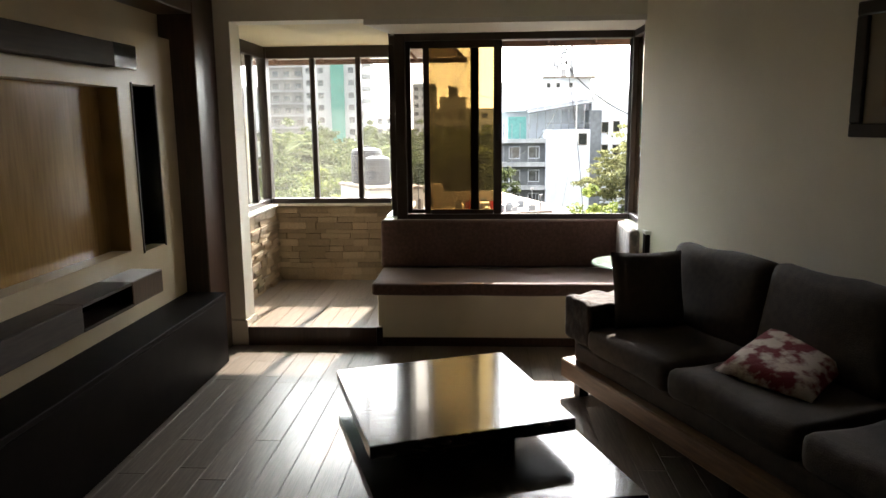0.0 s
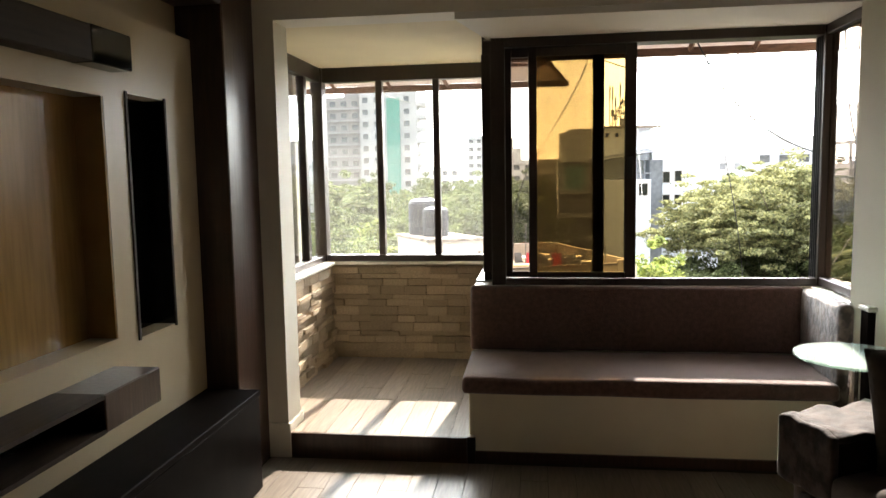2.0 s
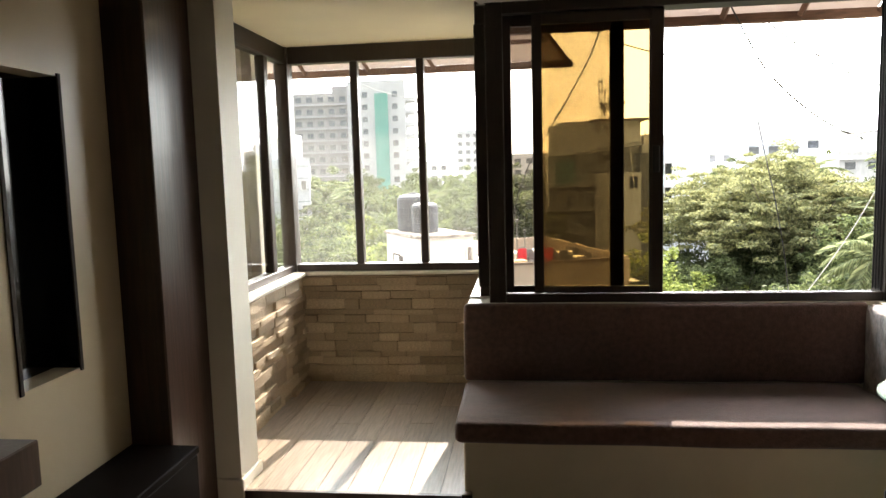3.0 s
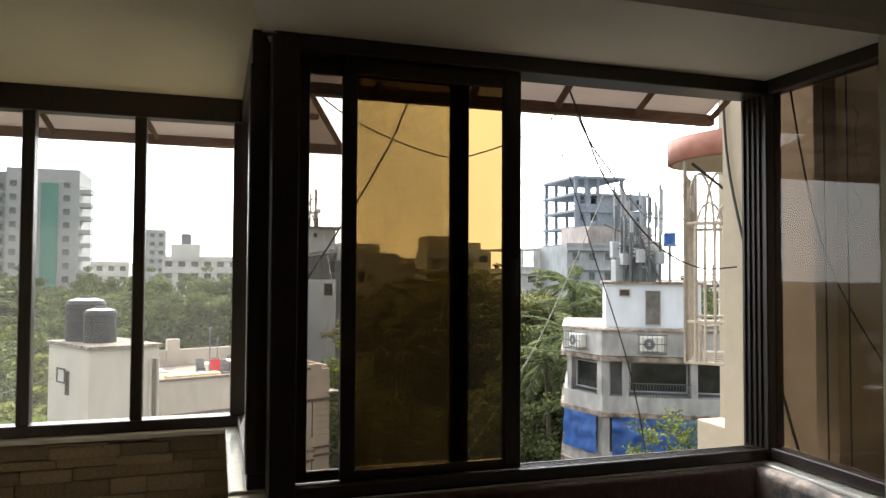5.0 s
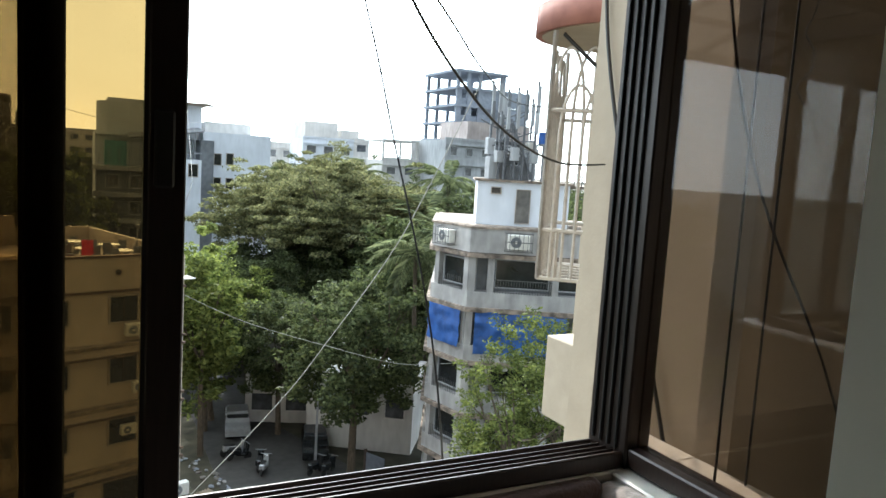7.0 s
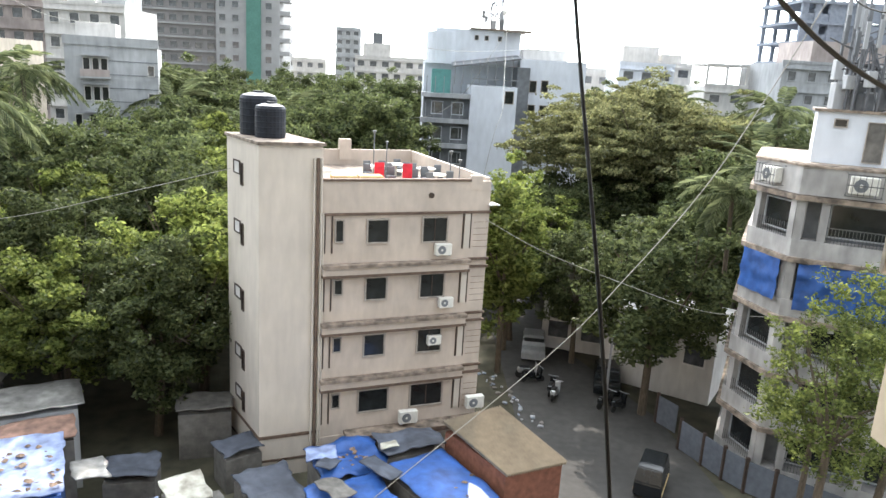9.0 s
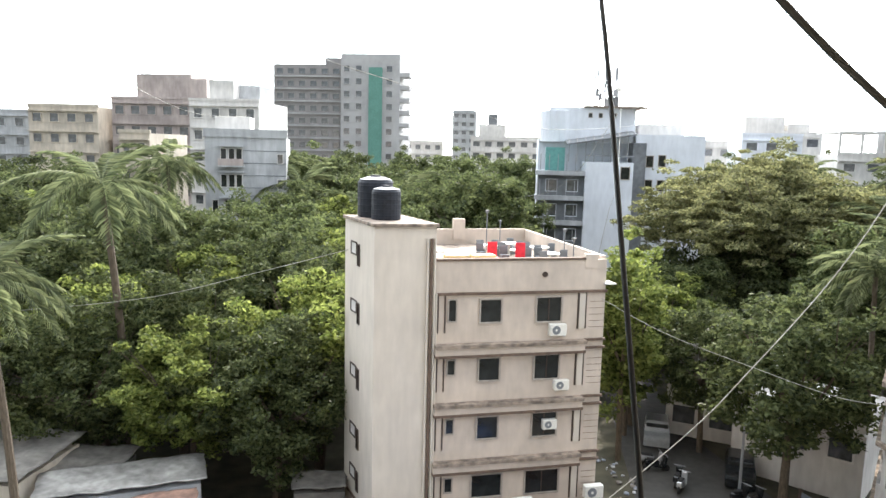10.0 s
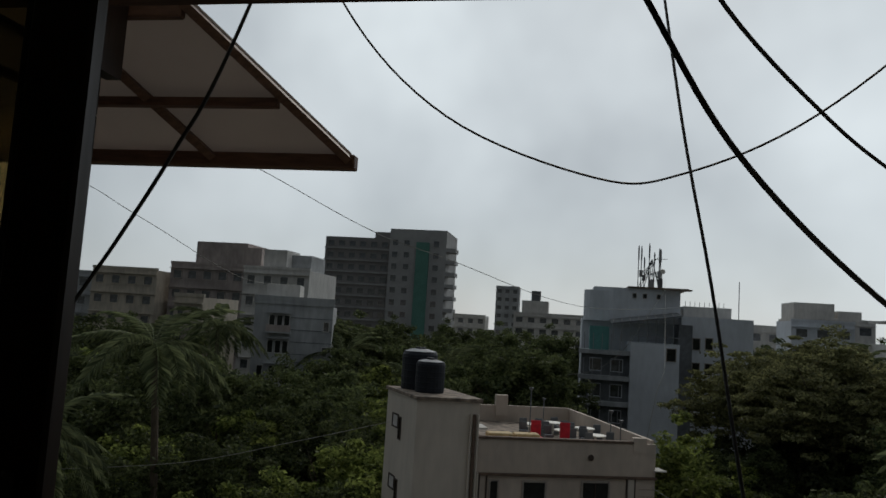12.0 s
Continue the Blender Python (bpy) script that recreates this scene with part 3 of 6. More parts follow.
tagged(bc, "long maroon brown velvet backrest cushion", "cushion")
sc = part("side_cushion", soft_box(2.845, 2.92, 6.42, 6.94, 0.30, 0.815, 0.03, 8), M["crushed"], smooth=True)
tagged(sc, "patterned brown velvet side bolster of the bench", "cushion")

# ---- narrow dark cabinet between bench and wall ----
nc = thing("narrow_cabinet", "narrow black-brown cabinet with pale stone top beside the bench", "cabinet")
part("body", box(2.924, 2.995, 6.32, 6.43, 0.0, 0.80, 0.004), M["dark_base"], nc)
part("top_slab", box(2.918, 3.0, 6.31, 6.435, 0.80, 0.824, 0.004), M["sill"], nc, "pale stone top")

# ---- glass side table ----
st = thing("side_table", "round two-tier glass side table on chrome tube", "table")
for z, r in ((0.655, 0.235), (0.24, 0.2)):
    bm = bmesh.new()
    bmesh.ops.create_cone(bm, cap_ends=True, segments=40, radius1=r, radius2=r, depth=0.01, matrix=Matrix.Translation((2.785, 6.1, z)))
    part("glass_top", bm, M["table_glass"], st, "round greenish glass plate")
part("pole", add_rod(bmesh.new(), (2.785, 6.1, 0.0), (2.785, 6.1, 0.65), 0.022, sides=16), M["chrome"], st, "chrome pole")
part("foot", add_rod(bmesh.new(), (2.785, 6.1, 0.0), (2.785, 6.1, 0.018), 0.15, 0.14, sides=32), M["chrome"], st)

# ---- sofa, set along the slanting wall ----
SOFA = pose(2.31, 5.60, 0, 0, 0, 23)
sofa = thing("sofa", "dark brown fabric sofa with low wooden plinth", "sofa", m=SOFA)
part("plinth", box(0, 0.82, -2.7, 0.0, 0.09, 0.2, 0.008), M["sofa_wood"], sofa, "brown wooden plinth")
for x, y in ((0.08, -0.1), (0.7, -0.1), (0.08, -2.6), (0.7, -2.6), (0.08, -1.35)):
    part("foot", box(x - 0.03, x + 0.03, y - 0.03, y + 0.03, 0, 0.09), M["frame_wood"], sofa)
part("seat_base", soft_box(0.05, 0.78, -2.65, -0.06, 0.2, 0.3, 0.02, 2), M["sofa_fabric"], sofa, smooth=True)
for i, (y0, y1) in enumerate(((-0.9, -0.22), (-1.66, -0.905), (-2.42, -1.665))):
    part("seat_cushion", soft_box(0.02, 0.6, y0, y1, 0.29, 0.435, 0.05, 3 * i, 0.016), M["sofa_fabric"], sofa, smooth=True)
    bm = soft_box(-0.1, 0.1, -0.36, 0.36, 0.0, 0.46, 0.07, 7 * i, 0.022)
    bmesh.ops.transform(bm, matrix=pose(0.62, (-0.5, -1.22, -1.95)[i], 0.4, 0, 13, 0), verts=bm.verts)
    part("back_cushion", bm, M["sofa_fabric"], sofa, smooth=True)
for y0, y1 in ((-0.22, 0.0), (-2.66, -2.44)):
    part("armrest", soft_box(0.07, 0.78, y0, y1, 0.2, 0.54, 0.05, 11), M["sofa_fabric"], sofa, smooth=True)
part("back_frame", soft_box(0.68, 0.82, -2.62, -0.05, 0.2, 0.7, 0.03, 5), M["sofa_fabric"], sofa, smooth=True)
throw = bmesh.new()
add_box(throw, 0.05, 0.46, -0.25, 0.02, 0.538, 0.562, 0.01, 2)
add_box(throw, 0.03, 0.062, -0.24, 0.015, 0.33, 0.562, 0.01, 2)
bmesh.ops.subdivide_edges(throw, edges=[e for e in throw.edges if e.calc_length() > 0.1], cuts=12, use_grid_fill=True)
for v in throw.verts:
    v.co += Vector((0.5, 0.4, 1)) * (0.014 * noise.noise(v.co * 11) + 0.008 * noise.noise(v.co * 31))
bmesh.ops.transform(throw, matrix=SOFA, verts=throw.verts)
tagged(part("throw_cover", throw, M["throw"], smooth=True), "crumpled brown velvet cover over the sofa arm", "cover")
dark = cushion_bm(0.4, 0.42, 0.13, seed=3)
bmesh.ops.transform(dark, matrix=SOFA @ pose(0.36, -0.3, 0.63, 76, 0, -14), verts=dark.verts)
tagged(part("dark_cushion", dark, M["sofa_fabric"], smooth=True), "square dark brown cushion leaning on the sofa arm", "cushion")
M["floral"] = material("red_and_cream_floral_fabric", (0.66, 0.55, 0.5), 0.8, 0.1, 11, 0.3, second=(0.2, 0.02, 0.035), sharp=0.05, bump_scale=50)
flo = cushion_bm(0.5, 0.42, 0.11, seed=9)
bmesh.ops.transform(flo, matrix=SOFA @ pose(0.44, -1.2, 0.495, 4, -10, 20), verts=flo.verts)
tagged(part("floral_cushion", flo, M["floral"], smooth=True), "red and cream patterned cushion lying on the sofa", "cushion")

# ---- coffee table, two slabs turned against each other ----
ct = thing("coffee_table", "glossy espresso oak coffee table of two offset slabs", "table")
top = bmesh.new()
add_prism(top, [(1.16, 4.9), (1.45, 4.07), (2.24, 4.36), (1.96, 5.2)], 0.305, 0.36)
bmesh.ops.bevel(top, geom=list(top.edges), offset=0.004, segments=2, affect="EDGES")
part("tabletop", top, M["table"], ct)
low = bmesh.new()
add_prism(low, [(1.2, 4.72), (1.52, 3.85), (2.46, 4.02), (2.2, 4.78)], 0.16, 0.215)
bmesh.ops.bevel(low, geom=list(low.edges), offset=0.004, segments=2, affect="EDGES")
part("lower_slab", low, M["table"], ct)
part("spacer", add_prism(bmesh.new(), [(1.45, 4.65), (1.58, 4.25), (2.0, 4.4), (1.88, 4.8)], 0.215, 0.305), M["table"], ct)
part("base", add_prism(bmesh.new(), [(1.5, 4.62), (1.65, 4.05), (2.2, 4.15), (2.05, 4.68)], 0, 0.16), M["table"], ct)

# ---- television wall unit ----
tv = thing("tv_wall_unit", "beige lacquer television wall with dark walnut frame", "cabinet")
PX = -0.05
for y0, y1, z0, z1 in ((1.2, 3.45, 0.47, 2.05), (5.38, 5.52, 0.47, 2.05), (5.8, 6.06, 0.47, 2.05), (3.45, 5.38, 0.47, 0.86), (3.45, 5.38, 1.735, 2.05), (5.52, 5.8, 0.47, 0.83), (5.52, 5.8, 1.76, 2.05)):
    part("panel", box(PX - 0.12, PX, y0, y1, z0, z1), M["tv_panel"], tv, "beige lacquer panel")
part("niche_back", box(PX - 0.15, PX - 0.11, 3.45, 5.38, 0.86, 1.735), M["amber_veneer"], tv, "amber veneer recess")
part("niche_trim", box(PX - 0.11, PX - 0.002, 5.37, 5.379, 0.862, 1.733), M["amber_veneer"], tv)
part("slot_back", box(PX - 0.14, PX - 0.09, 5.52, 5.8, 0.83, 1.76), M["black_glass"], tv, "black glass display slot")
part("slot_lining", box(PX - 0.09, PX - 0.001, 5.79, 5.7995, 0.832, 1.758), M["black_glass"], tv)
part("slot_frame", add_box(box(PX, PX + 0.006, 5.512, 5.526, 0.822, 1.768), PX, PX + 0.006, 5.794, 5.808, 0.822, 1.768), M["console"], tv)
sh = part("shelf", box(PX + 0.003, 0.037, 3.0, 5.2, 1.825, 1.945, 0.004), M["console"], tv, "dark floating shelf")
part("end_box", box(PX + 0.003, 0.038, 5.2, 5.433, 1.823, 1.947, 0.004), M["black_glass"], sh)
cn = part("console", box(PX + 0.003, 0.13, 2.6, 4.55, 0.645, 0.77, 0.004), M["console"], tv, "floating dark drawer console")
part("drawer_front", box(PX + 0.003, 0.131, 5.0, 5.335, 0.645, 0.77, 0.004), M["laminate"], cn)
part("open_shelf", add_box(box(PX + 0.003, 0.13, 4.55, 5.0, 0.645, 0.66), PX + 0.003, 0.13, 4.55, 5.0, 0.755, 0.77), M["console"], cn)
part("shelf_back", box(PX + 0.003, PX + 0.02, 4.55, 5.0, 0.66, 0.755), M["black_glass"], cn)
part("base_cabinet", box(XL, 0.2, 1.2, 6.06, 0.0, 0.44, 0.006), M["dark_base"], tv, "dark glossy base cabinet")
part("base_top", box(XL, 0.205, 1.2, 6.065, 0.44, 0.468, 0.004), M["dark_base"], tv)
part("side_column", box(XL, 0.1, 6.07, 6.42, 0.0, CEIL, 0.006), M["laminate"], tv, "tall dark walnut column")
part("upper_panel", box(XL, PX - 0.07, 1.2, 6.07, 2.05, 2.2), M["tv_panel"], tv)
part("cornice", box(XL, 0.1, 1.2, 6.07, 2.2, CEIL, 0.006), M["laminate"], tv, "dark top fascia")

# ---- framed picture ----
pic = thing("framed_picture", "dark wooden framed picture on the cream wall", "picture", m=pose(2.9, 6.45, 0, 0, 0, -67))
P0, P1, PZ0, PZ1 = 1.60, 2.14, 1.45, 2.03
for x0, x1, z0, z1 in ((P0, P1, PZ1 - 0.06, PZ1), (P0, P1, PZ0, PZ0 + 0.06), (P0, P0 + 0.06, PZ0 + 0.06, PZ1 - 0.06), (P1 - 0.06, P1, PZ0 + 0.06, PZ1 - 0.06)):
    part("frame_rail", box(x0, x1, -0.035, -0.002, z0, z1, 0.006), M["frame_wood"], pic)
part("mat_board", box(P0 + 0.06, P1 - 0.06, -0.018, -0.004, PZ0 + 0.06, PZ1 - 0.06), M["mat_board"], pic)
part("print", box(P0 + 0.15, P1 - 0.15, -0.022, -0.0185, PZ0 + 0.13, PZ1 - 0.13), M["print"], pic, "faded brown print")


# ---- cables outside the window ----
cables = [
    ([(2.72, 7.12, -3.0), (2.68, 7.16, -0.6), (2.645, 7.26, 0.8), (2.60, 7.6, 1.6), (2.555, 7.8, 2.05), (2.51, 8.1, 2.7), (2.48, 8.3, 3.2)], 0.0028),
    ([(2.2, 7.3, 2.5), (2.45, 7.4, 2.08), (2.6, 7.49, 1.88), (2.84, 7.63, 1.70), (3.11, 7.79, 1.575), (3.45, 7.98, 1.505), (3.82, 8.17, 1.515)], 0.0042),
    ([(2.45, 7.6, 2.5), (2.6, 7.78, 2.27), (2.93, 8.18, 2.145), (3.25, 8.55, 2.08), (3.87, 9.3, 1.99), (4.8, 10.4, 1.97), (5.76, 10.7, 2.02)], 0.0045),
    ([(0.9, 9.5, 3.9), (1.313, 9.5, 3.043), (1.81, 9.5, 2.534), (2.46, 9.5, 2.277), (2.813, 9.5, 2.305), (3.315, 9.5, 2.556), (3.926, 9.5, 3.108), (4.6, 9.5, 3.9)], 0.0048),
    ([(1.98, 7.62, 2.7), (1.775, 7.62, 2.1), (1.685, 7.62, 1.91), (1.6, 7.62, 1.76), (1.49, 7.62, 1.58), (1.39, 7.64, 1.4), (1.32, 7.7, 1.1), (1.3, 7.8, 0.3)], 0.0036),
    ([(3.815, 8.27, 2.6), (3.81, 8.2, 2.0), (3.8, 7.9, 1.1), (3.79, 7.6, 0.3), (3.78, 7.4, -0.6)], 0.008),
]
for pts, r in cables:
    tube("cable", pts, r, M["cable"], label="black cable hanging outside the window", category="cable", group="cables outside the window")
for pts, r in (([(2.985, 6.78, 2.5), (2.992, 6.78, 1.99), (3.036, 6.78, 0.86), (3.05, 6.78, -0.5)], 0.003),
               ([(3.125, 6.78, 2.5), (3.129, 6.78, 2.04), (3.133, 6.78, 0.82), (3.14, 6.78, -0.5)], 0.003),
               ([(2.78, 6.99, 2.5), (3.02, 6.8, 1.6), (3.346, 6.78, 1.07), (3.6, 6.77, 0.6)], 0.0035)):
    tube("cable", [(max(x, 3.03), y, z) for x, y, z in pts], r, M["cable"], label="thin dark cable hanging outside the side window", category="cable", group="cables outside the window")
tube("string", [(3.15 + 0.012 * math.sin(k * 2.1), 6.76 + 0.01 * math.cos(k * 1.7), 2.05 - 0.035 * k) for k in range(13)], 0.0022, M["rope"], label="frayed pale string hanging outside the side window", category="string")
tube("rope", [(13.7, 97.0, 8.2), (10.4, 70, 4.2), (7.3, 45, 0.6), (6.89, 42, -0.12), (6.5, 41.2, -1.05), (6.15, 41.2, -3.07)], 0.011, M["rope"], label="pale cable slung from the mast to the roof", category="rope", group="far lines")
tube("rope", [(13.6, 94.8, 7.0), (11.35, 91.6, 3.84), (8.31, 91, -0.73), (4.74, 91, -3.15), (-1.0, 89, -3.6)], 0.028, M["rope"], label="pale cable hanging down the white house", category="rope", group="far lines")
for pts in ([(-24, 30, 9.1), (-19.07, 30, 7.15), (-15.33, 30, 5.85), (-12.67, 30, 4.54), (-18.0, 50, 3.5), (-25.6, 78.0, 4.42)], [(-14, 30, 8.6), (-9.2, 30, 6.84), (-4.67, 30, 4.69), (-1.87, 30, 3.76), (4.0, 52, 3.0), (16.2, 96.8, 5.1)]):
    tube("rope", pts, 0.013, M["rope"], label="faint grey line slanting across the sky", category="rope", group="far lines")
tube("rope", [(1.6, 24, -10), (6.261, 24, -5.434), (8.08, 24, -3.218), (9.74, 24, -0.887), (10.895, 24, 1.266), (12.2, 24, 4)], 0.014, M["rope"], label="pale rope slanting across the street", category="rope", group="far lines")
tube("rope", [(6.05, 38.3, -4.651), (8.572, 37, -5.735), (12.067, 36, -6.776), (15.554, 36, -7.814), (18.9, 36.8, -8.234)], 0.014, M["rope"], label="pale line between two houses", category="rope", group="far lines")
tube("rope", [(-21.037, 38.0, -6.459), (-14.606, 38.0, -5.525), (-9.464, 38.0, -4.149), (-5.6, 39.8, -3.163)], 0.016, M["rope"], label="pale line between two houses", category="rope", group="far lines")


# ---- ground and street ----
GZ = -17.0
gr = bmesh.new()
bmesh.ops.create_grid(gr, x_segments=1, y_segments=1, size=1500, matrix=Matrix.Translation((0, 900, GZ)))
setting("ground", gr, M["soil"], "dark earth under trees and houses", "ground")
rd = bmesh.new()
add_prism(rd, [(8.5, 22), (19, 22), (17.5, 44), (13.8, 56), (13, 90), (9.2, 90), (9.4, 56), (9.2, 44)], GZ, GZ + 0.03)
setting("road", rd, M["asphalt"], "dusty asphalt street between the houses", "road")


# ---- windows and machines for houses ----
CACHE = {}


def frame_mesh(w, h, t, d, mat):
    key = ("frame", round(w, 2), round(h, 2), t, mat.name)
    if key not in CACHE:
        bm = bmesh.new()
        for x0, x1, z0, z1 in ((-w / 2, w / 2, h / 2 - t, h / 2), (-w / 2, w / 2, -h / 2, -h / 2 + t), (-w / 2, -w / 2 + t, -h / 2 + t, h / 2 - t), (w / 2 - t, w / 2, -h / 2 + t, h / 2 - t)):
            add_box(bm, x0, x1, -d, 0.01, z0, z1)
        CACHE[key] = as_mesh("window", bm, mat)
    return CACHE[key]


def pane_mesh(w, h, mat):
    key = ("pane", round(w, 2), round(h, 2), mat.name)
    if key not in CACHE:
        CACHE[key] = as_mesh("pane", box(-w / 2, w / 2, -0.012, 0.01, -h / 2, h / 2), mat)
    return CACHE[key]


def window(parent, x, y, z, w, h, turn=0.0, mat=None, t=0.08, d=0.08, glass=None):
    """A framed window on a wall: the wall faces -y before the turn."""
    win = reuse("window", frame_mesh(w, h, t, d, mat or M["win_frame"]), parent, pose(x, y, z, 0, 0, turn))
    reuse("pane", pane_mesh(w - 2 * t, h - 2 * t, glass or M["pane_dark"]), win)
    return win


def ac_unit(parent, x, y, z, s=1.0, turn=0.0):
    if "ac" not in CACHE:
        CACHE["ac"] = as_mesh("ac_unit", box(-0.4, 0.4, -0.3, 0, -0.27, 0.27, 0.02), M["ac_white"])
        bm = bmesh.new()
        bmesh.ops.create_cone(bm, cap_ends=True, segments=20, radius1=0.2, radius2=0.2, depth=0.02, matrix=pose(-0.1, -0.305, 0, 90))
        CACHE["fan"] = as_mesh("fan_grille", bm, M["dark_grey"])
        bm = bmesh.new()
        bmesh.ops.create_cone(bm, cap_ends=True, segments=10, radius1=0.06, radius2=0.05, depth=0.03, matrix=pose(-0.1, -0.318, 0, 90))
        CACHE["hub"] = as_mesh("fan_hub", bm, M["ac_white"])
        CACHE["bracket"] = as_mesh("bracket", add_box(box(-0.33, -0.29, -0.3, 0, -0.31, -0.27), 0.29, 0.33, -0.3, 0, -0.31, -0.27), M["iron"])
    a = reuse("ac_unit", CACHE["ac"], parent, pose(x, y, z, 0, 0, turn) @ Matrix.Scale(s, 4))
    for k in ("fan", "hub", "bracket"):
        reuse({"fan": "fan_grille", "hub": "fan_hub", "bracket": "bracket"}[k], CACHE[k], a)
    return a


def block(parent, name, x0, x1, y0, y1, z0, z1, mat, label=""):
    return part(name, box(x0, x1, y0, y1, z0, z1), mat, parent, label)


def house(name, label, x, y, turn, group="houses"):
    return thing(name, label, "building", group, m=pose(x, y, 0, 0, 0, turn))


# ---- cream apartment house across the street ----
ANG = math.degrees(math.atan2(0.3323, 0.9432))
ch = house("apartment_house", "cream four-storey apartment house with brown ledges", -1.155, 37.574, ANG)
block(ch, "wall", 0, 8.05, 0, 11, GZ, -3.95, M["cream"])
block(ch, "roof", 0.2, 7.85, 0.2, 10.8, -3.95, -3.9, M["dirty_ledge"])
for b in ((0, 8.05, 0, 0.18, -3.95, -3.2), (0, 0.18, 0.18, 11, -3.95, -3.2), (7.87, 8.05, 0.18, 11, -3.95, -3.05), (0.18, 7.87, 10.82, 11, -3.95, -3.0)):
    block(ch, "parapet", *b, M["cream"])
block(ch, "parapet_post", 7.0, 7.6, -0.03, 0.25, -3.6, -2.95, M["cream"])
block(ch, "parapet_post", 3.4, 4.1, 10.7, 11.05, -3.6, -2.4, M["cream"])
block(ch, "coping", -0.03, 7.0, -0.05, 0.22, -3.2, -3.1, M["ledge"])
block(ch, "hood", 7.95, 8.5, -0.2, 0.6, -4.35, -4.3, M["off_white"])
TOPS = (-4.62, -7.0, -9.72, -12.45)
block(ch, "top_moulding", -0.0, 8.1, -0.1, 0, -4.72, -4.6, M["ledge"])
for z in (-7.0, -9.72, -12.45):
    block(ch, "ledge", 0, 7.1, -0.42, 0, z - 0.05, z + 0.1, M["dirty_ledge"], "soot-stained sunshade ledge")
    block(ch, "ledge_band", 0.02, 7.05, -0.3, 0, z - 0.38, z - 0.05, M["cream"])
    block(ch, "ledge_lower", 0, 7.08, -0.34, 0, z - 0.5, z - 0.38, M["ledge"])
    block(ch, "side_ledge", 7.1, 8.12, -0.12, 0, z + 0.02, z + 0.12, M["ledge"])
    block(ch, "side_ledge", 7.1, 8.12, -0.12, 0, z - 0.36, z - 0.26, M["ledge"])
block(ch, "floor_slab", 1.2, 8.75, -0.9, 0, -15.25, -15.08, M["dirty_ledge"], "stained concrete canopy")
block(ch, "canopy_edge", 1.15, 8.8, -0.94, -0.9, -15.3, -15.06, M["ledge"])
block(ch, "plinth", -0.02, 8.1, -0.06, 0, GZ, -15.3, M["cream"])
for i, z in enumerate((-5.46, -8.15, -10.9, -13.7)):
    window(ch, 0.78, 0, z + (0.05 if i == 0 else 0.15), 0.42, 1.05 if i == 0 else 0.75, t=0.05)
    window(ch, 2.55 if i < 3 else 2.6, 0, z, 1.08 if i < 3 else 1.55, 1.15 if i < 3 else 1.2, t=0.07)
    w = window(ch, 5.3, 0, z, 1.3 if i < 3 else 1.75, 1.25, t=0.07)
    part("mullion", box(-0.02, 0.02, -0.05, 0, -0.5, 0.5), M["dark_line"], w)
    for x0 in (0.1, 0.42, 6.7, 7.08):
        block(ch, "trim_line", x0, x0 + 0.06, -0.05, 0, z - 0.95, z + 0.72, M["dark_line"])
    part("pilaster", box(6.78, 7.06, -0.08, 0, z - 0.95, z + 0.72), M["cream_tower"], ch)
    for k in range(5):
        block(ch, "wall_groove", 7.3, 8.06, -0.012, 0, z + 0.3 - k * 0.3, z + 0.315 - k * 0.3, M["ledge"])
ac_unit(ch, 5.7, -0.02, -6.38)
ac_unit(ch, 6.0, -0.02, -9.0, 0.9)
ac_unit(ch, 5.5, -0.05, -10.85, 0.85)
ac_unit(ch, 4.25, -0.3, -14.55, 1.15)
ac_unit(ch, 7.75, -0.3, -14.2, 1.15)
for x, r in ((-0.38, 0.05), (-0.22, 0.07), (-0.06, 0.05), (0.04, 0.04)):
    part("drain_pipe", add_rod(bmesh.new(), (x, -0.09, GZ), (x, -0.09, -2.2 if x < 0 else -4.6), r), M["cream_tower"] if r < 0.06 else M["ledge"], ch)
# stair tower beside it, in the same house
inv = ch.matrix_basis.inverted()
quad = [(inv @ Vector((x, y, 0))).to_2d() for x, y in ((-3.70, 36.68), (-1.155, 37.574), (-3.3, 41.1), (-5.84, 40.2))]
tw = part("stair_tower", add_prism(bmesh.new(), quad, GZ, -1.7), M["cream_tower"], ch, "pale stair tower")
cx, cy = sum(p[0] for p in quad) / 4, sum(p[1] for p in quad) / 4
part("roof_slab", add_prism(bmesh.new(), [(cx + (p[0] - cx) * 1.06, cy + (p[1] - cy) * 1.06) for p in quad], -1.7, -1.56), M["dirty_ledge"], tw)
band = [(cx + (p[0] - cx) * 1.025, cy + (p[1] - cy) * 1.025) for p in quad]
part("tower_band", add_prism(bmesh.new(), band, -15.05, -14.9), M["ledge"], tw)
part("tower_band", add_prism(bmesh.new(), band, -16.2, -16.1), M["ledge"], tw)
a, b = quad[0], quad[3]
la = math.degrees(math.atan2(b[1] - a[1], b[0] - a[0])) + 180
for z in (-3.2, -5.9, -9.0, -11.9, -14.0):
    k = 0.5
    x, y = a[0] + (b[0] - a[0]) * k, a[1] + (b[1] - a[1]) * k
    window(tw, x, y, z, 0.34, 1.0, la, M["dark_line"], 0.05, 0.05)
    window(tw, a[0] + (b[0] - a[0]) * 0.66, a[1] + (b[1] - a[1]) * 0.66, z + 0.25, 0.85, 0.62, la, M["dark_line"], 0.06, 0.05, M["off_white"])
block(ch, "tower_hood", -0.1, 0.5, 0.5, 1.6, -2.9, -2.82, M["off_white"])


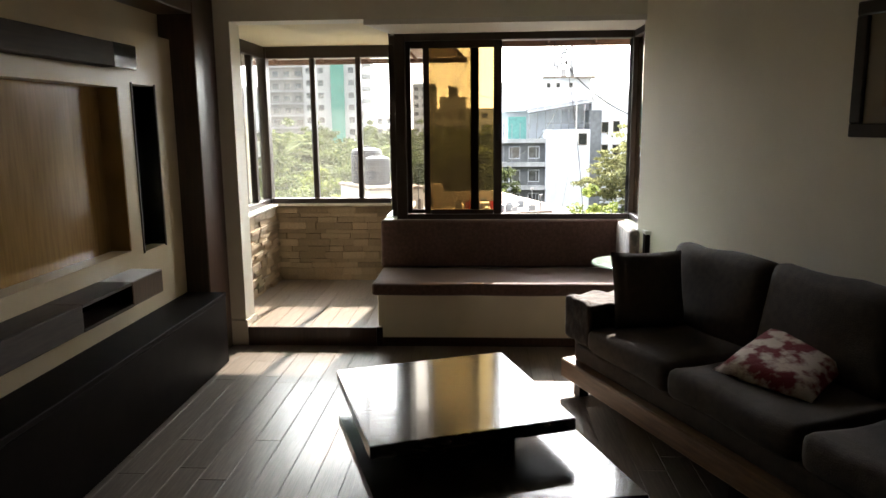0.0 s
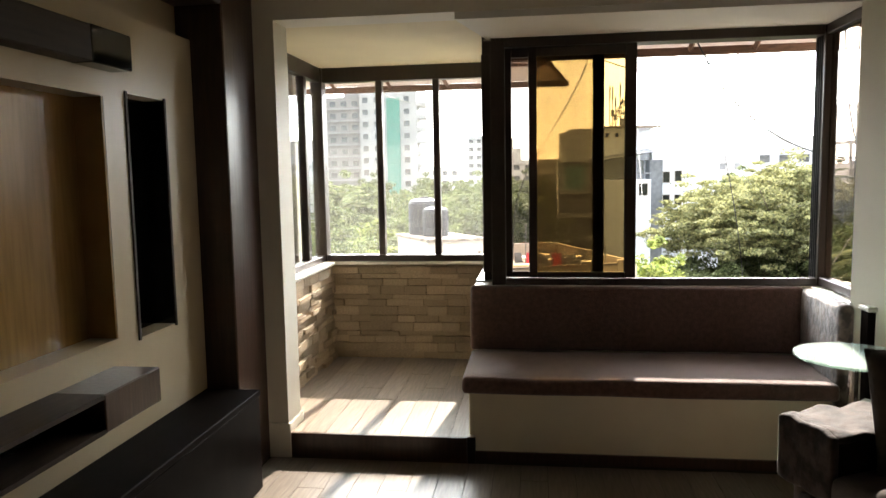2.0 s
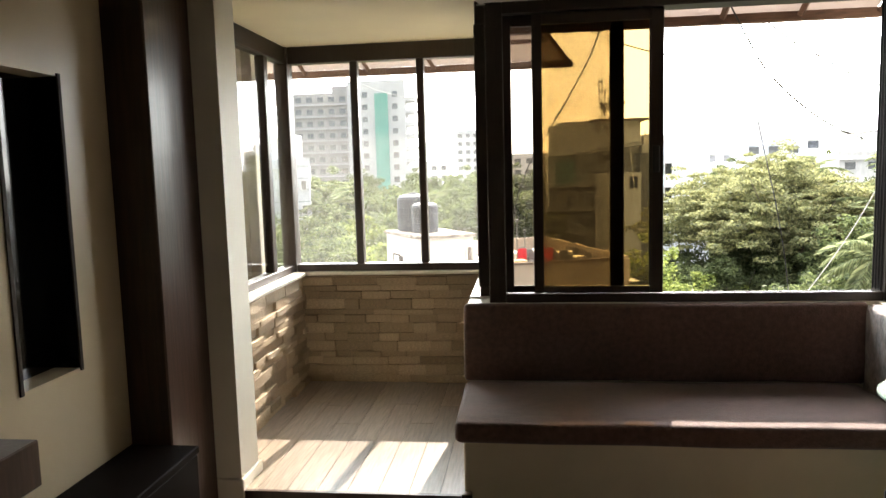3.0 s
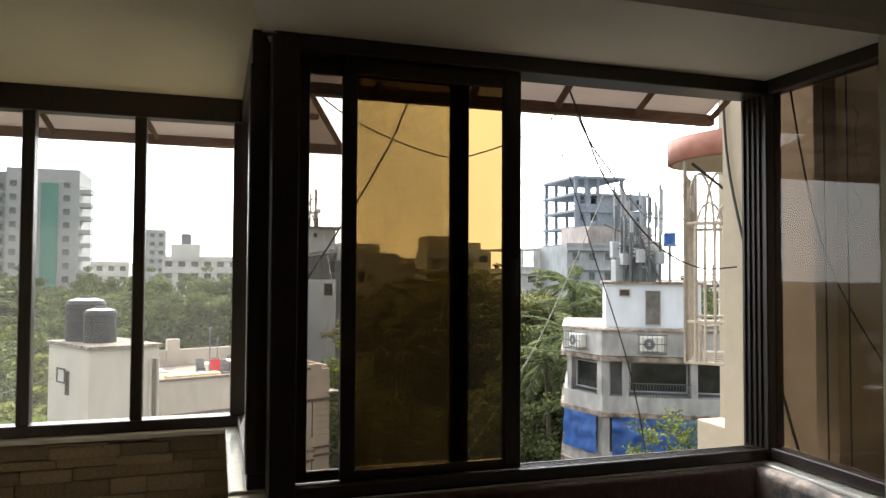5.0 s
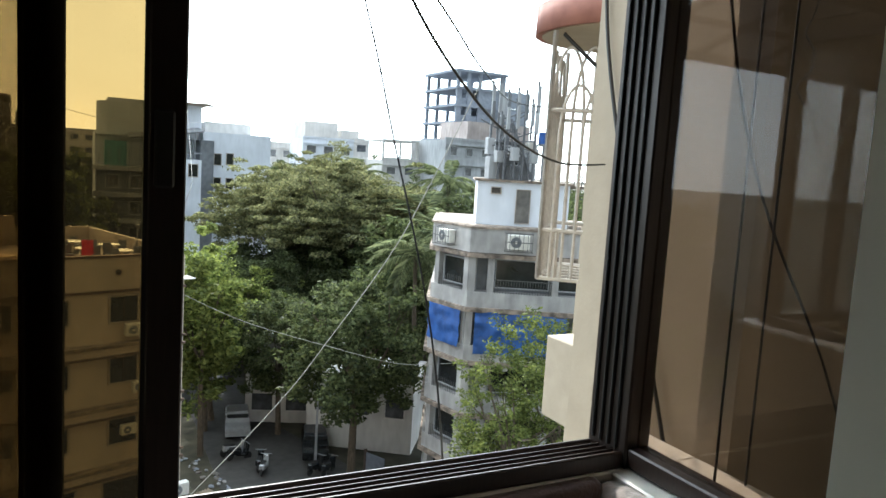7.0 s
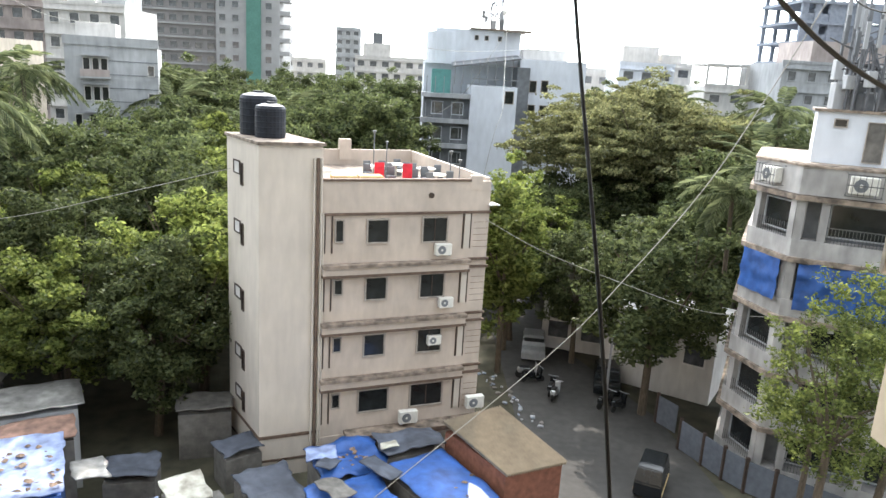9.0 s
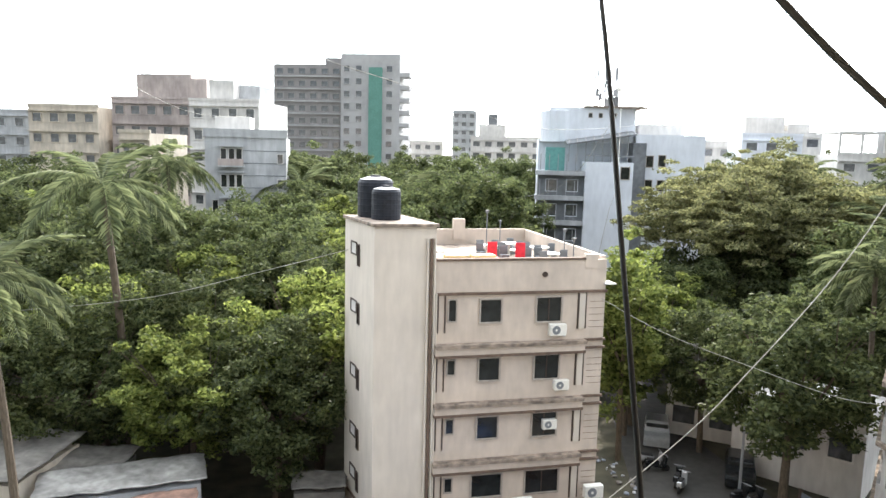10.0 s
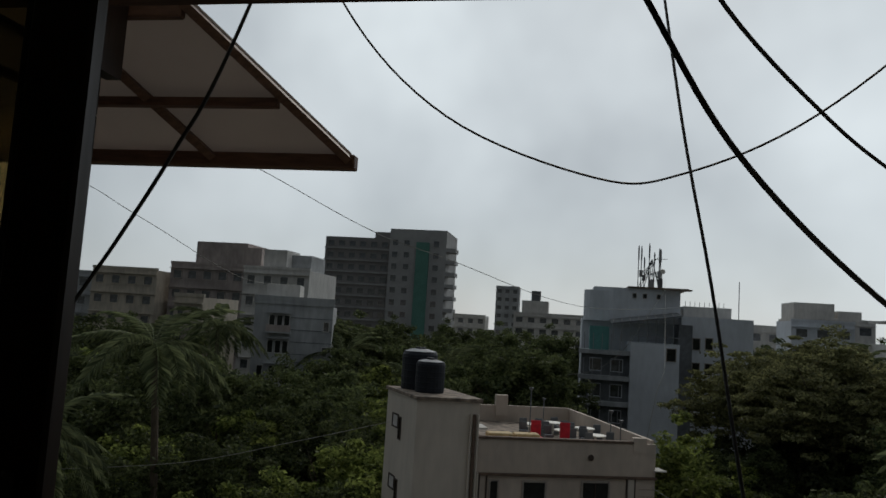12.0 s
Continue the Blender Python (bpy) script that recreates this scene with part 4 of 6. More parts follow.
def tank(x, y, z, r, h, label):
    t = thing("water_tank", label, "water tank", "roof water tanks")
    bm = bmesh.new()
    prof = [(r * 0.97, 0), (r, 0.05)]
    for k in range(5):
        zz = h * (0.12 + 0.16 * k)
        prof += [(r, zz), (r * 1.014, zz + 0.04), (r, zz + 0.08)]
    prof += [(r, h * 0.86), (r * 0.9, h * 0.94)]
    rings = [[bm.verts.new((x + q * math.cos(u), y + q * math.sin(u), z + zz)) for u in (2 * math.pi * i / 24 for i in range(24))] for q, zz in prof]
    for p, q in zip(rings, rings[1:]):
        for i in range(24):
            bm.faces.new((p[i], p[(i + 1) % 24], q[(i + 1) % 24], q[i]))
    bm.faces.new(rings[-1])
    part("body", bm, M["tank"], t, smooth=False)
    part("dome", add_rod(bmesh.new(), (x, y, z + h * 0.94), (x, y, z + h), r * 0.9, r * 0.45, 24), M["tank_lid"], t, "pale grey top")
    part("lid", add_rod(bmesh.new(), (x, y, z + h), (x, y, z + h + 0.08), r * 0.3, sides=16), M["tank"], t)


tank(-4.35, 39.9, -1.56, 0.82, 1.85, "large black plastic water tank on the tower")
tank(-3.62, 38.8, -1.56, 0.66, 1.45, "smaller black plastic water tank on the tower")
# things on the roof terrace
def on_roof(name, label, cat, bm, mat, group=""):
    bmesh.ops.transform(bm, matrix=ch.matrix_basis, verts=bm.verts)
    return tagged(part(name, bm, mat), label, cat, group)


for i, x in enumerate((0.85, 2.1)):
    on_roof("crate", "tan crate on the roof terrace", "crate", box(x, x + 1.15, 1.6, 2.3, -3.9, -3.2, 0.04), M["box_tan"], "crates on the roof")
for x, y in ((3.2, 3.0), (4.5, 2.6)):
    c = bmesh.new()
    add_box(c, x, x + 0.5, y, y + 0.05, -3.55, -2.75, 0.02)
    add_box(c, x, x + 0.5, y - 0.5, y, -3.52, -3.46, 0.02)
    for dx, dy in ((0.02, -0.48), (0.44, -0.48), (0.02, 0), (0.44, 0)):
        add_box(c, x + dx, x + dx + 0.04, y + dy, y + dy + 0.04, -3.9, -3.5)
    on_roof("plastic_chair", "bright red plastic chair on the roof", "chair", c, M["red"], "roof chairs")
for x, y in ((5.0, 3.4), (6.1, 2.2), (6.4, 4.4), (3.9, 5.2), (5.3, 6.0)):
    c = bmesh.new()
    add_rod(c, (x, y, -3.9), (x, y, -3.25), 0.06)
    add_rod(c, (x, y, -3.25), (x, y, -3.2), 0.5, sides=16)
    on_roof("roof_table", "round white terrace table on the roof", "table", c, M["ac_white"], "roof tables")
    for k in range(3):
        u = 2.1 * k + x
        c = box(x + 0.75 * math.cos(u) - 0.2, x + 0.75 * math.cos(u) + 0.2, y + 0.75 * math.sin(u) - 0.2, y + 0.75 * math.sin(u) + 0.2, -3.9, -3.45, 0.03)
        add_box(c, x + 0.75 * math.cos(u) - 0.2, x + 0.75 * math.cos(u) + 0.2, y + 0.75 * math.sin(u) + 0.15, y + 0.75 * math.sin(u) + 0.2, -3.45, -3.05, 0.02)
        on_roof("roof_chair", "dark terrace chair on the roof", "chair", c, M["dark_grey"], "roof chairs")
for x, y, h in ((2.9, 2.2, 2.6), (6.9, 1.2, 1.4), (7.6, 4, 1.5), (6.2, 10.5, 1.3)):
    on_roof("lamp_post", "thin post with small lamp on the roof", "lamp", add_rod(add_rod(bmesh.new(), (x, y, -3.9), (x, y, -3.9 + h), 0.03), (x, y, -3.9 + h), (x, y, -3.75 + h), 0.05, 0.12), M["dark_grey"], "roof lamps")
on_roof("wall_vent", "round vent on the parapet", "vent", add_rod(bmesh.new(), (5.05, -0.06, -3.85), (5.05, 0, -3.85), 0.13, sides=14), M["dark_line"])

# ---- corner house with blue tarpaulins ----
bb = house("corner_house", "grey-white corner house with blue tarpaulin balconies", 19.5, 36.9, -28)
ARC = [(9.0, 0.0), (9.0, 9.0), (-1.9, 9.0), (-1.9, 2.3), (0.0, 0.0)]
LA = math.degrees(math.atan2(-2.3, 1.9))


def ring(grow_by, z0, z1):
    q = [(9.0, -grow_by), (9.0, 9.0), (-1.9 - grow_by, 9.0), (-1.9 - grow_by, 2.3 - grow_by * 0.4), (-grow_by * 0.4, -grow_by)]
    return add_prism(bmesh.new(), q, z0, z1)


# inner walls coloured dark to stand for the shade behind the balconies
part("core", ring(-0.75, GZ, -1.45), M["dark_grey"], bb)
part("parapet", ring(0.06, -2.6, -1.4), M["weathered"], bb)
part("coping", ring(0.14, -1.4, -1.3), M["dirty_ledge"], bb)
part("roof", ring(-0.1, -1.3, -1.27), M["dirty_ledge"], bb)


def on_side(k, off=0.0):
    """A point on the slanting side, k metres from the front corner."""
    ux, uy = -1.9 / 2.983, 2.3 / 2.983
    return ux * k - uy * off, uy * k + ux * off


for i in range(5):
    z = -2.75 - 2.75 * i
    part("floor_slab", ring(0.2, z - 0.1, z + 0.12), M["dirty_ledge"], bb, "stained floor slab")
    part("balcony_wall", ring(0.02, z - 2.66, z - 1.85), M["weathered"], bb)
    for x in (0.0, 0.95, 4.2, 6.4):
        block(bb, "pier", x, x + 0.34, 0.02, 0.76, z - 1.85, z - 0.1, M["weathered"])
    for k in (0.25, 2.6):
        x, y = on_side(k, 0.0)
        bm = box(-0.17, 0.17, 0.02, 0.6, z - 1.85, z - 0.1)
        bmesh.ops.transform(bm, matrix=pose(x, y, 0, 0, 0, LA), verts=bm.verts)
        part("pier", bm, M["weathered"], bb)
    if i != 1:
        window(bb, 2.75, 0.70, z - 0.95, 2.8, 1.5, t=0.06, mat=M["grey"])
        window(bb, 5.4, 0.70, z - 0.95, 1.7, 1.5, t=0.06, mat=M["grey"])
        x, y = on_side(1.45, -0.3)
        window(bb, x, y, z - 0.95, 1.7, 1.4, LA, t=0.06, mat=M["grey"])
        for k in range(22):
            part("baluster", box(1.35 + k * 0.135, 1.37 + k * 0.135, -0.02, 0.0, z - 1.85, z - 1.2), M["rail"], bb)
        block(bb, "handrail", 1.3, 4.25, -0.03, 0.01, z - 1.2, z - 1.16, M["rail"])
        for k in range(14):
            x, y = on_side(0.45 + k * 0.15, 0.0)
            part("baluster", box(x - 0.012, x + 0.012, y - 0.012, y + 0.012, z - 1.85, z - 1.2), M["rail"], bb)
    else:
        bm = bmesh.new()
        bmesh.ops.create_grid(bm, x_segments=26, y_segments=14, size=0.5, matrix=Matrix.Translation((2.75, -0.22, z - 1.15)) @ pose(0, 0, 0, 90) @ Matrix.Diagonal((4.6, 2.1, 1, 1)))
        for v in bm.verts:
            v.co.y -= 0.14 * abs(noise.noise(v.co * 1.3)) + 0.1 * noise.noise(v.co * 3)
            v.co.z += 0.1 * noise.noise(v.co * 1.7)
        part("tarpaulin", bm, M["tarp"], bb, "blue tarpaulin sheet", smooth=True)
        x, y = on_side(1.5, 0.2)
        bm = bmesh.new()
        bmesh.ops.create_grid(bm, x_segments=16, y_segments=12, size=0.5, matrix=pose(x, y, z - 1.05, 0, 0, LA) @ pose(0, 0, 0, 90) @ Matrix.Diagonal((2.6, 1.9, 1, 1)))
        for v in bm.verts:
            v.co.x -= 0.16 * abs(noise.noise(v.co * 1.3)) + 0.08 * noise.noise(v.co * 3)
        part("tarpaulin", bm, M["tarp"], bb, "blue tarpaulin sheet", smooth=True)
        for q in range(9):
            g = random.Random(q)
            part("hung_cloth", box(1.2 + q * 0.42, 1.45 + q * 0.42, -0.05, -0.03, z - 2.6 - g.uniform(0, 0.5), z - 2.25), M[g.choice(("off_white", "tarp_pale", "dark_grey", "tan"))], bb)
ac_unit(bb, 2.35, -0.08, -1.95, 1.35)
x, y = on_side(1.6, 0.1)
ac_unit(bb, x, y, -1.95, 1.25, LA)
def machine_cage(x, y, z, turn, s):
    bm = bmesh.new()
    for k in range(7):
        add_box(bm, -0.62 * s + k * 0.2 * s, -0.6 * s + k * 0.2 * s, -0.55 * s, -0.53 * s, -0.42 * s, 0.42 * s)
    for zz in (-0.42, 0.0, 0.4):
        add_box(bm, -0.64 * s, 0.62 * s, -0.56 * s, -0.52 * s, zz * s, (zz + 0.035) * s)
    for xx in (-0.62, 0.6):
        for zz in (-0.42, 0.4):
            add_box(bm, xx * s, (xx + 0.03) * s, -0.55 * s, 0.0, zz * s, (zz + 0.03) * s)
    bmesh.ops.transform(bm, matrix=pose(x, y, z, 0, 0, turn), verts=bm.verts)
    part("machine_cage", bm, M["rail"], bb, "black iron cage round the air conditioner")


machine_cage(2.35, -0.08, -1.95, 0, 1.1)
machine_cage(x, y, -1.95, LA, 1.05)
block(bb, "cabin", 0.2, 4.9, 1.2, 5.4, -1.27, 0.95, M["white"], "white roof cabin")
block(bb, "cabin_roof", 0.05, 5.1, 1.05, 5.5, 0.95, 1.07, M["dirty_ledge"])
window(bb, 1.15, 1.2, 0.5, 0.55, 0.38, t=0.05)
window(bb, 2.55, 1.2, -0.25, 0.75, 1.75, t=0.04, glass=M["sheet"])
stair = bmesh.new()
for k in range(9):
    add_box(stair, 5.1 + k * 0.18, 5.4 + k * 0.18, 0.9, 1.5, 0.7 - k * 0.2, 0.73 - k * 0.2)
add_rod(stair, (5.1, 0.9, 1.6), (6.8, 0.9, -0.3), 0.03)
part("steel_stair", stair, M["rail"], bb)
for k in range(10):
    part("rail_post", add_rod(bmesh.new(), (5.1 + k * 0.38, 1.3, 0.95), (5.1 + k * 0.38, 1.3, 1.9), 0.025), M["rail"], bb)
for z in (1.45, 1.9):
    part("roof_rail", add_rod(bmesh.new(), (5.0, 1.3, z), (8.6, 1.3, z), 0.025), M["rail"], bb)
block(bb, "terrace", 4.9, 9, 1.25, 6, 0.8, 0.95, M["dirty_ledge"])
block(bb, "terrace_wall", 6.6, 9, 1.5, 6, -1.27, 0.8, M["weathered"])


def mast(x, y, z, h, n, seed, label, spread=1.2):
    rnd = random.Random(seed)
    t = thing("telecom_mast", label, "antenna", "telecom masts")
    for k in range(n):
        u = 2 * math.pi * k / n + seed
        px, py = x + spread * math.cos(u) * rnd.uniform(0.5, 1), y + spread * math.sin(u) * rnd.uniform(0.5, 1)
        hh = h * rnd.uniform(0.65, 1)
        part("pole", add_rod(bmesh.new(), (px, py, z), (px, py, z + hh), 0.06, sides=6), M["dark_iron"], t)
        part("panel_antenna", box(px - 0.09, px + 0.09, py - 0.16, py - 0.07, z + hh * 0.66, z + hh * 0.95, 0.02), M["grey" if k % 3 else "dark_grey"], t)
        if k % 2 == 0:
            part("radio_unit", box(px - 0.2, px + 0.2, py - 0.15, py + 0.15, z + hh * 0.25, z + hh * 0.42, 0.02), M["grey"], t)
        q = (x - spread * math.cos(u) * 0.6, y, z + hh * rnd.uniform(0.2, 0.6))
        part("brace", add_rod(bmesh.new(), (px, py, z + hh * 0.4), q, 0.04, sides=5), M["dark_iron"], t)
        part("brace", add_rod(bmesh.new(), (px, py, z), (x, y, z + h * 0.6), 0.04, sides=5), M["dark_iron"], t)
    for k in range(n // 3):
        px, py = x + rnd.uniform(-spread, spread), y + rnd.uniform(-0.5, 0.5)
        part("equipment_cabinet", box(px - 0.28, px + 0.28, py - 0.22, py + 0.22, z, z + rnd.uniform(0.7, 1.3), 0.02), M["dark_grey" if k % 3 else "grey"], t)
        part("cross_arm", add_rod(bmesh.new(), (px - 0.8, py, z + h * rnd.uniform(0.3, 0.7)), (px + 0.8, py, z + h * rnd.uniform(0.3, 0.7)), 0.035, sides=5), M["dark_iron"], t)
    dish = bmesh.new()
    bmesh.ops.create_cone(dish, cap_ends=True, segments=16, radius1=0.32, radius2=0.25, depth=0.14, matrix=pose(x + spread * 0.7, y - 0.5, z + h * 0.35, 80))
    part("dish", dish, M["ac_white"], t)


mast(22.0, 37.9, 1.07, 5.2, 15, 1, "cluster of telecom antennas on the corner house", 1.5)
tagged(part("water_drum", add_rod(bmesh.new(), (23.5, 37.0, 3.0), (23.5, 37.0, 3.6), 0.3, sides=14), M["blue_box"]), "blue plastic drum on the antenna frame", "drum")
part("drum_stand", add_box(box(23.25, 23.75, 36.75, 37.25, 2.9, 3.0), 23.45, 23.55, 36.95, 37.05, 0.95, 2.9), M["iron"])
tagged(bpy.data.objects["drum_stand"], "steel stand under the blue drum", "stand")


# ---- plain city houses further away ----
def city_house(name, label, x, y, turn, w, d, top, mat, floors, cols, fh=3.0, win=(1.3, 1.3), roof=(), z0=GZ, skip=(), bands=True, frame_mat=None):
    h = house(name, label, x, y, turn, "city houses")
    block(h, "wall", 0, w, 0, d, z0, top, mat)
    block(h, "parapet", -0.08, w + 0.08, -0.08, 0.2, top, top + 0.35, mat)
    for i in range(floors):
        z = top - fh * (i + 0.55)
        if bands:
            block(h, "sunshade", 0, w, -0.35, 0, z + win[1] / 2 + 0.2, z + win[1] / 2 + 0.32, mat)
        for k in range(cols):
            if (i, k) not in skip:
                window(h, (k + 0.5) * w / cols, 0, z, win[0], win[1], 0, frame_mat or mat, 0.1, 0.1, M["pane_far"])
    for b in roof:
        block(h, "roof_room", *b[:6], b[6] if len(b) > 6 else mat)
    return h


# white and blue house with the big mast
wb = house("white_office_house", "white and dark grey house with roof mast", 4.1, 94, 0, "city houses")
block(wb, "rear_wall", 0, 19.1, 4, 16, GZ, 3.2, M["white"])
block(wb, "right_wing", 11.2, 19.1, 0, 4, GZ, 3.9, M["white"])
block(wb, "front_wing", 5.4, 10.8, -2, 4, GZ, 0.6, M["white"])
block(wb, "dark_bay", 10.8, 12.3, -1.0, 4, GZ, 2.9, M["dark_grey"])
block(wb, "upper_block", 1.2, 11.3, 2, 12, 2.9, 7.0, M["white"])
block(wb, "upper_roof", 5.2, 12.2, 1.6, 12, 7.0, 7.2, M["dirty_ledge"])
block(wb, "teal_screen", 0.8, 3.0, -1.6, 0, -0.6, 2.2, M["teal"])
part("round_stair", add_rod(bmesh.new(), (2.4, 4.0, 2.9), (2.4, 4.0, 6.6), 2.3, sides=24), M["white"], wb, "rounded white stair head")
slope = bmesh.new()
add_prism(slope, [(3.2, -1.9), (11.0, -1.9), (11.0, 2), (3.2, 2)], 2.5, 2.65)
for v in slope.verts:
    v.co.z += 0.16 * (v.co.x - 3.2) + 0.12 * (v.co.y + 1.9)
part("terrace_roof", slope, M["dark_grey"], wb, "dark sloping terrace roof")
for k in range(8):
    part("roof_batten", add_rod(bmesh.new(), (3.4 + k * 0.95, -2.0, 2.75 + 0.15 * k), (3.6 + k * 0.95, 1.8, 3.3 + 0.15 * k), 0.05, sides=4), M["weathered"], wb)
    block(wb, "terrace_post", 3.4 + k * 0.95, 3.48 + k * 0.95, -1.85, -1.77, 0.6, 2.6 + 0.15 * k, M["iron"])
block(wb, "terrace_rail", 5.4, 10.8, -2.0, -1.95, 1.3, 1.4, M["iron"])
block(wb, "roof_hood", 9.2, 12.4, 0.4, 2, 6.9, 7.05, M["dirty_ledge"])
for k in range(5):
    z = -1.0 - 2.9 * k
    block(wb, "balcony_slab", -0.3, 5.4, -2.2, 1, z, z + 0.5, M["grey"])
    # dark block: the balcony's depth of shade is put into its colour
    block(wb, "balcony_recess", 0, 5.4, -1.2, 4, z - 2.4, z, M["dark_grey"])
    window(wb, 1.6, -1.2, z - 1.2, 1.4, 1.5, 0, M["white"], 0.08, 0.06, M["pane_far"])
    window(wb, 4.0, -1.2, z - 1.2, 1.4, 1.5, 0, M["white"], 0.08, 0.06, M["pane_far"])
    for q in range(5):
        block(wb, "rail_post", 0.2 + q, 0.28 + q, -2.1, -2.0, z + 0.5, z + 2.4, M["iron"])
for x, z in ((12.9, 0.8), (14.3, 0.9), (14.3, -2.0), (12.9, -2.0)):
    window(wb, x, 0, z, 0.9, 1.4, t=0.08)
window(wb, 9.9, -2, -0.6, 1.1, 1.5, t=0.08)
for x in (6, 7.2, 8.8):
    window(wb, x, 2, 6.1, 0.5, 0.6, t=0.06)
for k in range(9):
    block(wb, "roof_rail", 12.0 + k * 0.55, 12.05 + k * 0.55, 3, 3.06, 3.9, 5.8, M["iron"])
block(wb, "roof_block", 11.8, 17.2, 2.5, 6, 3.9, 5.2, M["off_white"])
mast(12.2, 98, 7.2, 6.0, 8, 2, "telecom antennas on the white house", 1.8)
tagged(part("flagpole", add_rod(bmesh.new(), (22, 96, 3.9), (22, 96, 8.4), 0.05), M["iron"]), "thin pole on the white house", "pole")

# high-rise with a green net
hr = house("high_rise", "tall unfinished concrete tower with green net strip", -62.3, 190, 0, "city houses")
block(hr, "left_block", 0, 18, 0, 16, GZ, 22.3, M["hr"])
block(hr, "right_block", 18, 33, -1.5, 16, GZ, 24.8, M["hr_white"])
block(hr, "stair_core", 13, 20, 2, 12, 22.3, 24.2, M["hr"])
block(hr, "green_net", 25.2, 28.6, -2.0, -1.5, GZ, 21.5, M["net"], "green safety net")
for i in range(12):
    z = 20.6 - i * 3.1
    block(hr, "floor_band", 0, 18, -0.5, 0, z - 1.5, z - 1.1, M["hr_white"])
    for k in range(6):
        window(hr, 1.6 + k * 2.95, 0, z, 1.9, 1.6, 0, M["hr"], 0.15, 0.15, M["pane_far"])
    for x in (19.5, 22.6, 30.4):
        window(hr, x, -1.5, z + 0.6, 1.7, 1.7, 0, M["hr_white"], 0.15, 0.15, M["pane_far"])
    block(hr, "balcony", 33, 35.4, -1.2, 4, z - 1.3, z - 0.3, M["hr_white"])

# skeleton of a tower under construction
sk = house("construction_skeleton", "unfinished grey concrete frame of a tower", 56.6, 110, 0, "city houses")
for i in range(8):
    z = 17.4 - i * 2.75
    wide = 9.0 if i == 0 else 13.0
    block(sk, "slab", -0.3, wide + 0.3, -0.3, 12, z - 0.4, z, M["concrete"])
    for x in (0, 1.9, 4.0) + ((8.5,) if i == 0 else (12.5,)):
        block(sk, "column", x, x + (0.9 if i else 0.5), 0, 0.5, z - 2.75, z - 0.4, M["concrete"])
        block(sk, "column", x, x + 0.5, 11, 11.5, z - 2.75, z - 0.4, M["concrete"])
    if i:
        block(sk, "infill_wall", 4.5, 8.2, 0.1, 0.35, z - 2.75, z - 0.4, M["concrete"])
        block(sk, "infill_wall", 8.2, 12.5, -0.9, -0.65, z - 2.75, z - 0.4, M["concrete"])
        block(sk, "infill_return", 8.2, 8.45, -0.65, 0.1, z - 2.75, z - 0.4, M["concrete"])
        block(sk, "breast_wall", 0.5, 4.0, 0.15, 0.35, z - 2.75, z - 1.75, M["concrete"])
        window(sk, 11.2, -0.9, z - 1.4, 1.1, 1.0, 0, M["concrete"], 0.1, 0.1)
block(sk, "core_wall", 5, 12.4, 4, 9, GZ, 14.6, M["concrete"])
for k in range(6):
    block(sk, "starter_bars", 2.2 + k * 1.2, 2.32 + k * 1.2, 1, 1.1, 17.4, 19.2 - (k % 2), M["concrete"])
city_house("old_house", "weathered grey house with pink roof room", 50, 100, 0, 16, 12, 5.6, M["grey"], 5, 6, 2.9, (1.2, 1.3), roof=((4, 15, 1, 10, 5.6, 8.6, M["pinkish"]),))
city_house("small_house", "small house with an open roof frame", 43.5, 108, 0, 6, 8, 2.2, M["off_white"], 4, 2, 3, (1.6, 1.2), roof=((0, 0.3, 0, 0.3, 2.2, 5.0), (2.8, 3.1, 0, 0.3, 2.2, 5.0), (5.7, 6, 0, 0.3, 2.2, 5.0), (0, 6, 0, 8, 5.0, 5.3)))
city_house("white_house", "white terraced house with roof rooms", 43.5, 150, 0, 14, 10, 6.2, M["off_white"], 5, 4, 3.2, (2.2, 1.6), roof=((0, 7, 0, 8, 6.2, 9.2), (8, 12, 1, 7, 6.2, 8.0)))
city_house("low_house", "low pale house far behind trees", 24, 140, 0, 18, 10, 4.0, M["off_white"], 4, 6, 3.2, (1.8, 1.4))
city_house("white_house", "white low house far behind trees", 36, 125, 0, 9, 8, 5.0, M["white"], 3, 3, 3.2, (1.8, 1.4))
city_house("pale_house", "pale long apartment house far away", -12, 200, 0, 22, 12, 5.0, M["off_white"], 6, 7, 3.0, (1.9, 1.5), roof=((2, 9, 1, 9, 5, 8.5), (4.4, 6.8, 2, 5, 8.5, 11.2, M["dark_grey"])))
city_house("far_tower", "hazy far apartment tower", -26, 290, 0, 9, 9, 16.5, M["grey"], 8, 3, 3.2, (1.8, 1.6))
city_house("far_house", "low far house on the skyline", -40, 240, 0, 16, 10, 4, M["off_white"], 4, 5, 3.2, (1.8, 1.6))
# houses on the left
gh = house("grey_house", "pale grey modern house with grooved front among trees", -28.2, 74, 16, "city houses")
block(gh, "wall", 0, 7.7, 0, 9, GZ, 2.3, M["grey"])
block(gh, "parapet", -0.1, 7.8, -0.12, 0.25, 2.3, 3.1, M["grey"])
block(gh, "roof_room", 0.6, 4.0, 3, 8, 2.3, 4.4, M["off_white"])
for z in (1.0, -0.2, -1.4, -2.6, -3.4):
    block(gh, "groove", 3.6, 7.7, -0.03, 0, z, z + 0.07, M["dark_grey"])
